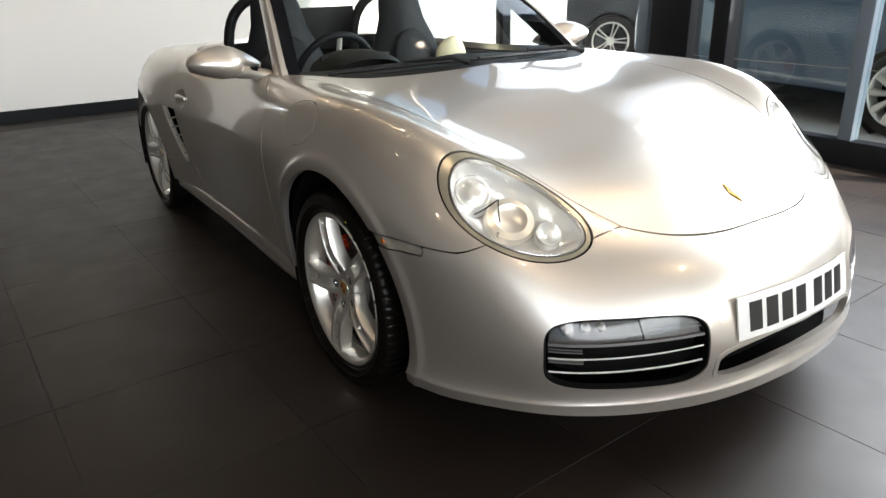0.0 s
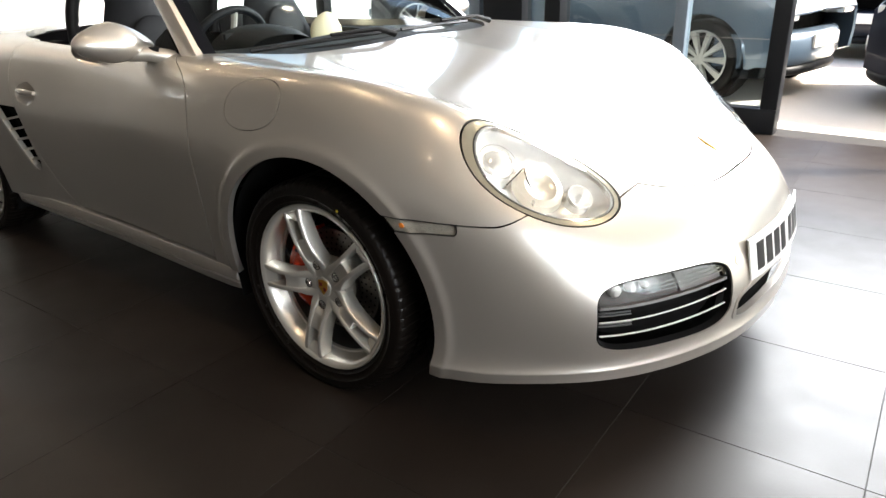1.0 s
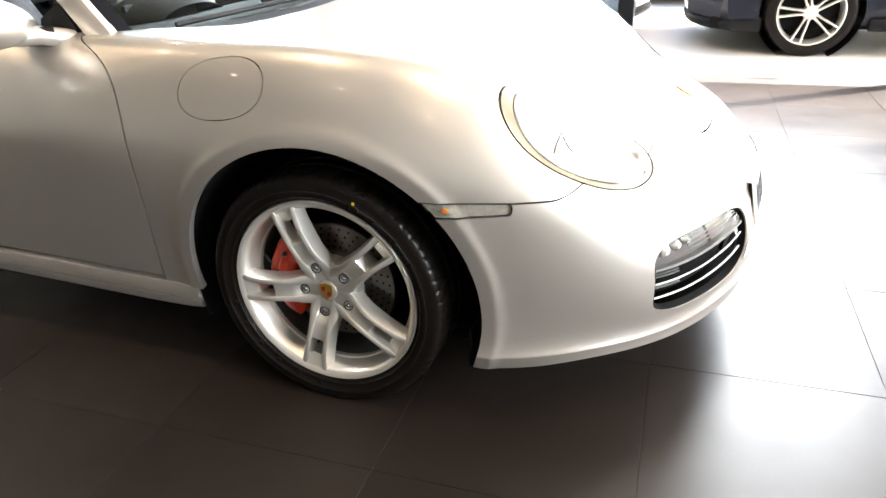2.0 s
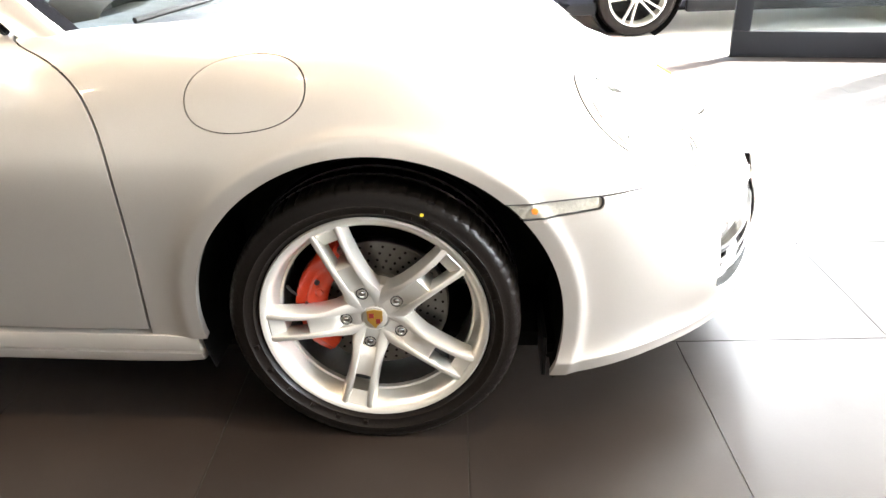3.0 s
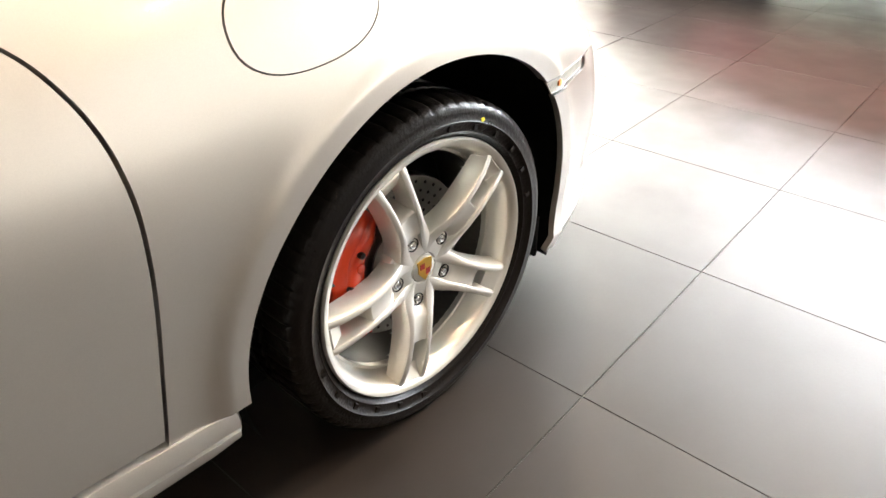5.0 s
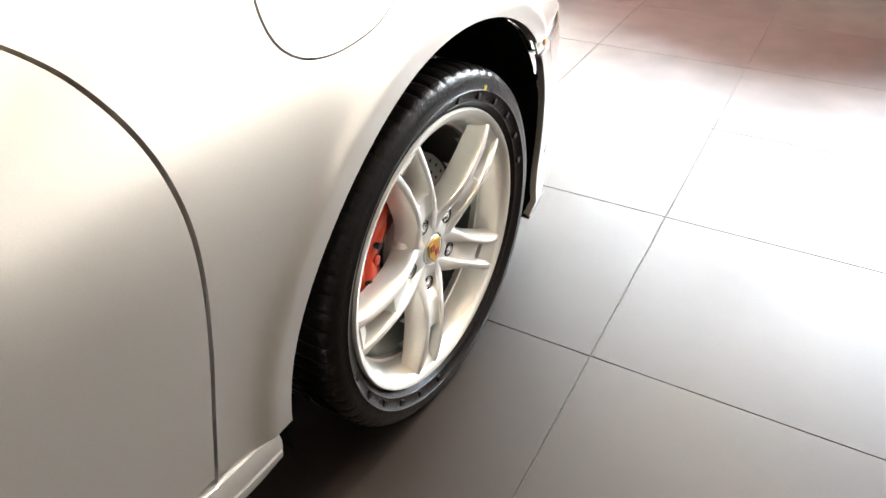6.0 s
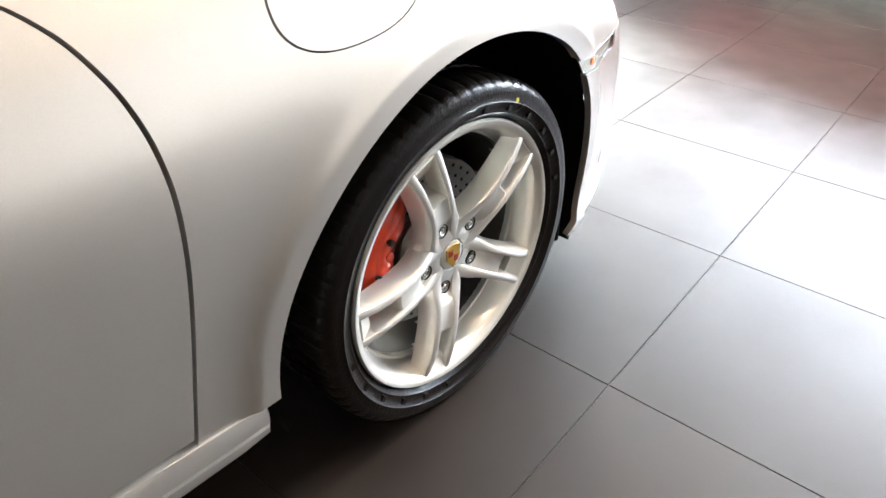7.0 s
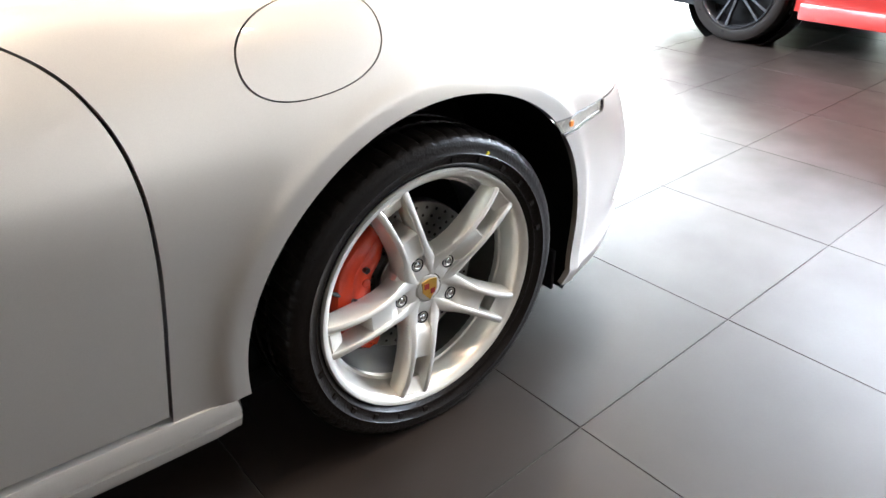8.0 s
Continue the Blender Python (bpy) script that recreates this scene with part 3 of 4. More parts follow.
    m = clip(m, lambda v: v[:, 0] - key(v[:, 2], DOOR_BACK))
    m = clip(m, lambda v: v[:, 2] - 0.287)
    m = clip(m, lambda v: np.abs(v[:, 1]) - 0.715)
    pull = lambda v: np.hypot((v[:, 0] + 1.64) / 0.078, (v[:, 2] - 0.735) / 0.047)
    door = panel("door", clip(m, lambda v: pull(v) - 1), M_PAINT, car, "closed silver door", 0.03)
    panel("handle_cup", clip(m, lambda v: 1 - pull(v)), M_PAINT, door, "oval handle recess", 0.004, -0.002, lambda v: -0.030 * (1 - np.clip(pull(v), 0, 1) ** 2))
    part("door_handle", tube([(-1.568 - 0.0145 * k, s * (0.879 + 0.007 * math.sin(k * math.pi / 10)), 0.742) for k in range(11)], [0.008 + 0.005 * math.sin(k * math.pi / 10) for k in range(11)], 8), M_PAINT, door, "bright pull")
    part("door_top", rbox((-1.74, min(s * 0.72, s * 0.62), 0.84), (-0.70, max(s * 0.72, s * 0.62), 0.878), 0.012), M_TRIM, door, "black inner door top")
    part("door_card", rbox((-1.74, min(s * 0.70, s * 0.66), 0.32), (-0.62, max(s * 0.70, s * 0.66), 0.845), 0.01), M_TRIM, door, "black door lining")

    # rear quarter with side vent
    vent_front = lambda v: -1.712 - 0.27 * (v[:, 2] - 0.675) - v[:, 0]
    vent_back = lambda v: v[:, 0] + 1.915 + 0.74 * (v[:, 2] - 0.675)
    vent = lambda v: np.minimum(np.minimum(vent_front(v), vent_back(v)), np.minimum(0.677 - v[:, 2], v[:, 2] - 0.412))
    q = clip(half, lambda v: key(v[:, 2], DOOR_BACK) - v[:, 0] - GAP)
    q = clip(q, arch_out)
    q = clip(q, lambda v: v[:, 2] - 0.255)
    q = clip(q, lambda v: -well(v))
    q = clip(q, lambda v: np.where(v[:, 0] < -2.3, np.abs(v[:, 1]) - 0.62, 1))
    quarter = panel("rear_quarter", clip(q, lambda v: -vent(v)), M_PAINT, car, "silver rear quarter with slatted side vent", 0.025)
    vin = clip(q, vent)
    panel("vent_recess", vin, M_LINER, quarter, "black vent recess", 0.01, -0.05)
    for k in range(5):
        z = 0.632 - 0.046 * k
        panel("vent_slat", strip(vin, lambda v: v[:, 2] - 0.2 * (v[:, 0] + 1.75), z - 0.0045, z + 0.0045), M_ALLOY, quarter, "silver vent slat", 0.02, -0.004)
    panel("vent_edge", clip(strip(strip(q, height, 0.412, 0.677), vent_back, -0.004, 0.014), vent_front), M_ALLOY, quarter, "bright vent edge", 0.02, 0.001)

    # sill
    rings = []
    for x, zt, zb, yo in ((-0.408, .258, .20, .864), (-0.414, .265, .193, .871), (-0.46, .272, .189, .8715), (-0.60, .278, .187, .869), (-1.2, .277, .194, .858), (-1.8, .280, .202, .866), (-1.98, .280, .206, .875), (-2.0, .275, .21, .87)):
        rings.append([(x, s * y, z) for y, z in ((0.80, zb), (yo - .03, zb), (yo - .012, zb + .004), (yo - .005, zb + .014), (yo - .003, zb * .58 + zt * .42 - .004), (yo - .010, zb * .58 + zt * .42 - .001), (yo - .010, zb * .58 + zt * .42 + .002), (yo - .001, zb * .58 + zt * .42 + .006), (yo, zt - .020), (yo - .004, zt - .006), (yo - .016, zt - .001), (0.80, zt))])
    part("sill", loft(rings), M_PAINT, car, "silver side sill with a groove")

    # wheel housings
    for cx, rad in ((AX0, AR + 0.012), (RX, RAR + 0.012)):
        arc = [(cx + rad * math.cos(radians(a)), AZ + rad * math.sin(radians(a))) for a in range(-22, 203, 5)]
        skin = [[(x, s * y, z) for x, z in arc] for y in (0.872, 0.80, 0.62, 0.50)]
        part("wheel_housing", merge(loft(skin, closed=False, caps=False), rbox((cx - 0.41, min(s * .49, s * .51), 0.16), (cx + 0.41, max(s * .49, s * .51), 0.72))), M_LINER, car, "black wheel housing")
    part("splash_flap", merge(rbox((0.375, min(s * .70, s * .855), 0.155), (0.385, max(s * .70, s * .855), 0.26), 0.003), rbox((0.385, min(s * .70, s * .80), 0.165), (0.50, max(s * .70, s * .80), 0.178), 0.004)), M_BLACK, car, "black plastic lip behind the bumper")

    # door mirror
    ball = bmesh.new()
    bmesh.ops.create_uvsphere(ball, u_segments=40, v_segments=24, radius=1)
    for v in ball.verts:
        x, y, z = v.co
        taper = 1 - 0.28 * max(0, -y) - 0.50 * max(0, y) ** 1.5
        v.co = (x * 0.100 * taper if x > 0 else x * 0.03, y * (0.142 if y < 0 else 0.185), z * 0.074 * taper * (1.0 if z > 0 else 0.75))
    ball.transform(Matrix.Translation((-0.868, s * 0.905, 0.960)) @ Matrix.Rotation(radians(-14 * s), 4, "Z") @ Matrix.Rotation(radians(6 * s), 4, "X") @ Matrix.Diagonal((1, -s, 1, 1)))
    mirror = part("door_mirror", ball, M_PAINT, car, "silver door mirror")
    arm = [(-0.745, .715, .895), (-0.77, .765, .915), (-0.80, .81, .928), (-0.835, .86, .932), (-0.86, .93, .94)]
    part("mirror_arm", tube([(x, s * y, z) for x, y, z in arm], [.026, .026, .025, .026, .014], 14), M_PAINT, mirror, "silver mirror arm")
    part("mirror_slot", tube([(-0.772 - 0.02 * k, s * (0.79 + 0.022 * k), 0.940) for k in range(4)], [.012, .011, .009, .004], 8), M_BLACK, mirror, "black gap")
    part("mirror_glass", turn([(0, 0), (0.5, 0), (1.0, 0.02)], 32, Matrix.Translation((-0.898, s * 0.905, 0.956)) @ Matrix.Rotation(radians(-14 * s), 4, "Z") @ Matrix.Rotation(radians(90), 4, "Z") @ Matrix.Diagonal((0.128, 0.02, 0.058, 1))), M_CHROME, mirror, "mirror glass")
    part("mirror_sail", loft([[(-0.70, s * .752, .885), (-0.88, s * .748, .885), (-0.86, s * .745, .96), (-0.80, s * .735, 1.0)], [(-0.70, s * .735, .885), (-0.88, s * .73, .885), (-0.86, s * .728, .96), (-0.80, s * .718, 1.0)]]), M_BLACK, mirror, "black mounting triangle")

    # windscreen pillar
    base, top = Vector((-0.612, s * 0.758, 0.885)), Vector((-1.16, s * 0.60, 1.275))
    rings = []
    for k in range(9):
        t = k / 8
        p = base.lerp(top, t) + Vector((0, 0, 0.02 * math.sin(math.pi * t)))
        w = 0.030 - 0.008 * t
        rings.append([p + Vector((w * cx, s * w * 0.8 * cy, w * cz)) for cx, cy, cz in ((1.1, -0.55, 0.45), (0.7, 0.35, 0.75), (0, 0.8, 0.5), (-0.9, 0.8, -0.6), (-0.9, 0.0, -1.2), (0.4, -0.6, -0.4))])
    part("windscreen_pillar", loft(rings), M_PAINT, car, "silver windscreen pillar")
    rings = [[p + Vector(o) for o in ((0.036, -s * .060, .012), (0.026, -s * .012, .018), (-0.03, -s * .008, -.03), (-0.02, -s * .070, -.02))] for p in [base.lerp(top, k / 8) + Vector((0, 0, 0.02 * math.sin(math.pi * k / 8))) for k in range(9)]]
    part("pillar_seal", loft(rings), M_FABRIC, car, "black rubber seal")

# windscreen and header
rows = []
for j in range(9):
    t = j / 8
    row = []
    for i in range(25):
        b = -1 + i / 12
        x0, x1 = -0.40 - 0.20 * b * b, -1.10 - 0.05 * b * b
        row.append((x0 * (1 - t) + x1 * t + 0.015 * math.sin(math.pi * t), b * (0.735 * (1 - t) + 0.585 * t), (0.925 - 0.03 * b * b) * (1 - t) + (1.29 - 0.02 * b * b) * t + 0.03 * math.sin(math.pi * t)))
    rows.append(row)
screen = part("windscreen", loft(rows, closed=False, caps=False), M_SCREEN, car, "raked clear windscreen")
screen.visible_shadow = False
part("windscreen_header", tube([rows[-1][i] for i in range(25)], 0.024, 10), M_PAINT, car, "silver windscreen header")
part("screen_band", tube([(x + 0.004, y, z - 0.004) for x, y, z in rows[0]], 0.012, 8), M_BLACK, car, "black lower screen band")
for a, b, hub in ((-0.62, -0.03, -0.10), (-0.02, 0.56, 0.52)):
    arm = thing("wiper", pose(0, 0, 0), "", "")
    for k in ("label", "category"):
        if k in arm:
            del arm[k]
    arm.parent = car
    pts = [(-0.385 - 0.19 * (y / 0.735) ** 2, y, 0.952 - 0.03 * (y / 0.735) ** 2) for y in np.linspace(a, b, 12)]
    part("wiper_blade", tube(pts, 0.007, 6), M_BLACK, arm, "black rubber blade")
    part("wiper_arm", tube([(-0.345, hub, 0.945), (-0.365, hub * .7 + (a + b) * .15, 0.968), (pts[5][0] + 0.01, pts[5][1], pts[5][2] + 0.016)], [0.012, 0.008, 0.006], 8), M_BLACK, arm, "black wiper arm")

# rear deck, tail, underside
m = clip(BODY, lambda v: 0.618 - np.abs(v[:, 1]))
m = clip(m, lambda v: -2.302 - v[:, 0])
m = clip(m, lambda v: -well(v))
panel("rear_deck", clip(m, lambda v: v[:, 2] - 0.6), M_PAINT, car, "silver rear lid", 0.02)
m = clip(clip(BODY, lambda v: well(v) - 0.004), lambda v: -1.84 - v[:, 0])
panel("folded_roof", clip(m, lambda v: v[:, 2] - 0.6), M_FABRIC, car, "folded black fabric roof", 0.03, -0.028)
col = SHELL[::6, 0]
ring = [tuple(p) for p in col] + [(p[0], -p[1], p[2]) for p in col[::-1][1:]]
part("rear_bumper", loft([ring, [(x - 0.10, y * 0.9, z * 0.94 + 0.035) for x, y, z in ring]]), M_PAINT, car, "silver tail")
part("underbody", rbox((-3.1, -0.74, 0.155), (0.40, 0.74, 0.20), 0.01), M_LINER, car, "black underside")
part("front_undertray", loft([[(x, y, z) for x, y in ((0.38, -.80), (0.62, -.74), (0.82, -.58), (0.96, -.30), (1.0, 0), (0.96, .30), (0.82, .58), (0.62, .74), (0.38, .80))] for z in (0.178, 0.20)]), M_LINER, car, "black undertray")
part("cabin_tub", merge(rbox((-1.95, -0.68, 0.28), (-0.45, 0.68, 0.32)), rbox((-1.95, -0.70, 0.3), (-1.88, 0.70, 0.90), 0.01), rbox((-0.50, -0.70, 0.3), (-0.45, 0.70, 0.86))), M_LINER, car, "black cabin floor and bulkheads")
# dashboard
prof = [(-0.43, .905), (-0.50, .925), (-0.62, .930), (-0.74, .915), (-0.83, .885), (-0.86, .84), (-0.83, .72), (-0.78, .60), (-0.60, .55), (-0.45, .60)]
part("dashboard", loft([[(x, y, z - 0.03 * (abs(y) / 0.68) ** 4) for x, z in prof] for y in np.linspace(-0.70, 0.70, 13)]), M_TRIM, car, "black moulded dashboard")
rings = []
for k in range(13):
    t = math.pi * k / 12
    rings.append([(-0.66 - d, -0.36 - w * math.cos(t) * 0.19, 0.88 + h * math.sin(t) ** 0.8 * 0.105) for d, w, h in ((0, .9, .7), (.06, 1, .92), (.14, 1.02, 1.0), (.19, 1.0, .97), (.19, .86, .80))])
part("instrument_hood", loft(rings, closed=False, caps=False), M_TRIM, car, "black domed instrument hood")
part("instrument_face", rbox((-0.80, -0.52, 0.86), (-0.78, -0.20, 0.965), 0.006), M_BLACK, car, "dark dials")
wheel_m = Matrix.Translation((-0.99, -0.36, 0.865)) @ Matrix.Rotation(radians(-68), 4, "Y")
steer = part("steering_wheel", tube([wheel_m @ Vector((0.183 * math.cos(a), 0.183 * math.sin(a), 0)) for a in [2 * math.pi * k / 48 for k in range(48)]], 0.0155, 10, closed=True), M_LEATHER, car, "black leather steering wheel")
hubcap = rbox((-0.06, -0.065, -0.03), (0.06, 0.065, 0.02), 0.02, wheel_m)
part("steering_hub", hubcap, M_TRIM, steer, "black centre pad")
for a in (90, 210, 330):
    part("steering_spoke", tube([wheel_m @ Vector((r * math.sin(radians(a)), r * math.cos(radians(a)), -0.02 + 0.1 * r)) for r in (0.04, 0.1, 0.18)], [0.016, 0.012, 0.012], 8), M_ALLOY, steer, "grey spoke")
for y in (-0.36, 0.36):
    seat = new("seat")
    seat.parent = car
    seat["label"] = "dark high-backed leather bucket seat"
    rings = []
    for x, z, w, d in ((-1.40, .38, .22, .09), (-1.42, .50, .245, .10), (-1.46, .66, .25, .10), (-1.51, .82, .235, .09), (-1.55, .95, .19, .075), (-1.58, 1.05, .145, .065), (-1.605, 1.14, .13, .06), (-1.625, 1.21, .105, .05), (-1.635, 1.235, .06, .03)):
        rings.append([(x + d * (0.55 * math.cos(a) + 0.25 * math.cos(2 * a)), y + w * math.sin(a), z) for a in [2 * math.pi * k / 28 for k in range(28)]])
    part("backrest", loft(rings), M_LEATHER, seat, "tall leather backrest")
    part("seat_cushion", rbox((-1.42, y - .24, .33), (-0.95, y + .24, .47), 0.05, seg=3), M_LEATHER, seat)
    oval = bmesh.new()
    bmesh.ops.create_uvsphere(oval, u_segments=28, v_segments=16, radius=1)
    oval.transform(Matrix.Translation((-1.452, y, 0.84)) @ Matrix.Rotation(radians(-17), 4, "Y") @ Matrix.Diagonal((0.020, 0.135, 0.17, 1)))
    part("seat_insert", oval, M_LEATHER, seat, "padded oval insert")
    hoop = [(-1.80, y + 0.2 * math.cos(a), 0.88 + 0.30 * math.sin(a) ** 0.7) for a in [math.pi * k / 18 for k in range(19)]]
    part("roll_hoop", tube(hoop, 0.026, 10), M_BLACK, car, "black roll hoop behind the seat")
part("wind_deflector", rbox((-1.805, -0.17, 0.90), (-1.795, 0.17, 1.12), 0.003), M_BLACK, car, "black net deflector")
for y0, y1 in ((-0.52, -0.20), (0.20, 0.52)):
    part("hoop_panel", rbox((-1.81, y0, 0.86), (-1.80, y1, 0.96), 0.003), M_BLACK, car, "black hoop infill")

# number plate with plain bars, bent to the bumper
def bent(y0, y1, z0, z1, x0, x1, steps):
    rings = []
    for k in range(steps + 1):
        y = y0 + (y1 - y0) * k / steps
        back = -0.37 * y * y
        low, high = back - 0.2 * (z0 - 0.373), back - 0.2 * (z1 - 0.373)
        rings.append([(x0 + low, y, z0), (x1 + low, y, z0), (x1 + high, y, z1), (x0 + high, y, z1)])
    return loft(rings)


plate = part("number_plate", bent(-0.26, 0.26, 0.373, 0.484, 1.043, 1.0475, 24), M_PLATE, car, "white number plate", False)
part("plate_holder", bent(-0.235, 0.235, 0.385, 0.474, 1.0, 1.0425, 12), M_BLACK, car, "black plate holder", False)
x = -0.222
for w in (0.05, 0.05, 0.05, 0.05, 0.0, 0.05, 0.05, 0.05):
    if w:
        part("plate_bar", bent(x, x + w - 0.006, 0.390, 0.467, 1.0477, 1.0488, 3), M_INK, plate, "black bar", False)
    x += w + 0.011 if w else 0.025


# ---- wheels ----
def build_wheel(parent, s, cx, caliper_angle, radius=0.318):
    """Five-spoke alloy wheel with tyre, disc and caliper; s: -1 right side, 1 left side."""
    hold = Matrix.Translation((cx, s * (0.888 if cx == 0 else 0.868), 0.318)) @ Matrix.Diagonal((1, -s, 1, 1))
    prof = [(.246, .020), (.2545, .010), (.256, .003), (.253, -.002), (.247, -.001), (.240, .004), (.234, .012), (.231, .030), (.224, .046), (.2225, .052), (.2175, .054), (.2165, .066)]
    rim = part("wheel", turn(prof, 96, hold), M_ALLOY, parent, "silver five-spoke alloy wheel")
    # barrel is darker than the rim's alloy
    part("barrel", turn([(.2166, .065), (.2166, .10), (.222, .18), (.24, .205), (.25, .21)], 72, hold), M_BARREL, rim, "dark inner barrel")
    tp = [(.247, .022), (.2555, .006), (.264, -.001), (.267, -.005), (.270, -.0045), (.285, -.0115), (.2865, -.0135), (.2885, -.012), (.299, -.0115), (.309, -.0095), (.317, -.0045), (.3222, .004), (.3245, .018), (.325, .045), (.325, .064), (.314, .066), (.314, .074), (.325, .076), (.325, .112), (.314, .114), (.314, .122), (.325, .124), (.325, .16), (.314, .162), (.314, .17), (.322, .172), (.320, .198), (.312, .220), (.29, .235), (.25, .215)]
    dent = lambda i, k: (0.0028 if 10 <= i <= 14 and k % 6 == 0 else 0.0) + (0.0028 if 17 <= i <= 18 and k % 6 == 3 else 0.0)
    tyre = part("tyre", turn(tp, 408, hold, dent), M_RUBBER, rim, "black low-profile tyre")
    for k in range(26):
        if k % 13 in (0, 1, 2, 3, 4, 5):
            a = radians(k * 13.85 + 8)
            part("tyre_mark", rbox((-0.005, -0.0108, 0.271), (0.005, -0.0045, 0.2815), 0.0, hold @ Matrix.Rotation(a, 4, "Y")), M_RUBBER, tyre, "", False)
    if s < 0 and cx == 0:
        part("tyre_dot", turn([(0, -.0130), (.004, -.0130), (.004, -.008)], 12, hold @ Matrix.Rotation(radians(24), 4, "Y") @ Matrix.Translation((0, 0, .2915))), M_YELLOW, tyre, "yellow paint dot")
    hubp = [(0, .028), (.030, .028), (.032, .0225), (.040, .022), (.052, .0235), (.068, .028), (.080, .035), (.085, .050), (.078, .10)]
    part("hub", turn(hubp, 48, hold), M_ALLOY, rim, "wheel centre")
    part("centre_cap", turn([(0, .0195), (.020, .020), (.027, .0215), (.0295, .0265)], 32, hold), M_ALLOY, rim, "round centre cap")
    part("cap_shield", loft([[(x, d, z) for x, z in ((-.018, .019), (0, .023), (.018, .019), (.017, -.005), (0, -.025), (-.017, -.005))] for d in (.0215, .018)]), M_GOLD, rim, "gold shield").data.transform(hold)
    part("cap_field", merge(rbox((-.013, .0170, .002), (-.002, .0185, .014), 0, hold), rbox((.002, .0170, -.012), (.012, .0185, .0), 0, hold)), M_CREST, rim, "dark red field", False)
    for k in range(5):
        spin = hold @ Matrix.Rotation(radians(-(112 - 90) - 72 * k + 0), 4, "Y")
        bits = []
        for e in (-1, 1):
            rings = []
            for r, o, i, f, b in ((.026, .040, .010, .0225, .05), (.048, .041, .0150, .0205, .055), (.062, .042, .0160, .0165, .056), (.076, .0400, .0165, .012, .054), (.090, .0365, .0168, .0075, .050), (.115, .0335, .0172, .0005, .045), (.145, .0330, .0178, -.0035, .042), (.175, .0340, .0185, -.0045, .040), (.205, .0362, .0195, -.0030, .038), (.228, .0390, .0215, .0005, .036), (.243, .041, .023, .0035, .03)):
                rings.append([(e * x, d, r) for x, d in ((i - .001, b), (i - .0005, f + .008), (i + .001, f + .0018), (i + .004, f), (o - .007, f + .0003), (o - .0025, f + .0026), (o, f + .009), (o + .004, b))])
            bits.append(loft(rings))
        floor_rings = []
        for r, w, f in ((.046, .0165, .0235), (.060, .0165, .0235), (.078, .0172, .0225), (.086, .0180, .0135), (.10, .0185, .0080), (.13, .0190, .0032), (.147, .0195, .0014), (.151, .0195, .006), (.154, .0195, .034)):
            floor_rings.append([(-w, f + .03, r), (-w, f, r), (-w * .4, f + .0025, r), (w * .4, f + .0025, r), (w, f, r), (w, f + .03, r)])
        bits.append(loft(floor_rings))
        pad = [[(-w, f + .02, r), (-w, f, r), (w, f, r), (w, f + .02, r)] for r, w, f in ((.203, .0195, .042), (.206, .0195, .020), (.236, .0215, .0035), (.244, .022, .010))]
        bits.append(loft(pad))
        bm = merge(*bits)
        bm.transform(spin)
        part("spoke", bm, M_ALLOY, rim, "twin-rib spoke with a slot")
        lug = Matrix.Translation((0, 0, .066))
        part("lug_well", turn([(.0140, .0245), (.0135, .0220), (.0120, .0225), (.0110, .032), (0, .033)], 24, spin @ lug), M_BLACK, rim, "dark bolt well")
        part("lug_nut", turn([(0, .020), (.004, .0202), (.0045, .0225), (.0075, .0212), (.0085, .0235), (.009, .032)], 12, spin @ lug), M_CHROME, rim, "bright wheel bolt")
    disc = part("brake_disc", turn([(.062, .062), (.068, .070), (.085, .072), (.087, .082), (.160, .082), (.162, .084), (.162, .108), (.087, .108)], 72, hold), M_DISC, rim, "drilled steel brake disc")
    holes = []
    for k in range(36):
        for j, r in enumerate((.098, .115, .132, .149)):
            holes.append(turn([(0, .0812), (.0032, .0812), (.0032, .083)], 8, hold @ Matrix.Rotation(radians(10 * k + 2.5 * j), 4, "Y") @ Matrix.Translation((0, 0, r))))
    tagged(part("disc_holes", merge(*holes), M_LINER, disc, "small dark drilled holes"), kind="stuff")
    part("disc_bell", turn([(.0, .045), (.058, .047), (.066, .055), (.068, .09)], 40, hold), M_DISC, disc, "steel disc bell")
    rings = []
    for k in range(15):
        a = radians(caliper_angle - 50 + 102 * k / 14)
        e = math.sin(math.pi * min(1, max(0, (k + 0.6) / 15.2))) ** 0.28
        mid_r, h = .151, .036 * e
        f = .047 + .012 * (1 - e) + .004 * math.cos(k * 1.35)
        ring = [(mid_r - h, .075), (mid_r - h, f + .012), (mid_r - h * .75, f + .003), (mid_r - h * .3, f - .001), (mid_r, f - .002), (mid_r + h * .2, f + .001), (mid_r + h * .3, f + .005), (mid_r + h * .75, f + .007), (mid_r + h, f + .014), (mid_r + h * 1.08, .075), (mid_r + h * 1.08, .128), (mid_r - h, .128)]
        rings.append([(r * math.cos(a), d, r * math.sin(a)) for r, d in ring])
    bm = loft(rings)
    bm.transform(hold)
    cal = part("brake_caliper", bm, M_RED, parent, "red painted brake caliper")
    for a, r in ((-24, .150), (0, .158), (22, .150)):
        t = radians(caliper_angle + a)
        part("caliper_bolt", turn([(0, .038), (.006, .039), (.0065, .052)], 8, hold @ Matrix.Translation((r * math.cos(t), 0, r * math.sin(t)))), M_INK, cal, "dark bolt")
    for a in (-13, 12):
        t = radians(caliper_angle + a)
        part("caliper_piston_boss", turn([(0, .0440), (.006, .0445), (.009, .047), (.0095, .062)], 20, hold @ Matrix.Translation((.136 * math.cos(t), 0, .136 * math.sin(t)))), M_RED, cal)
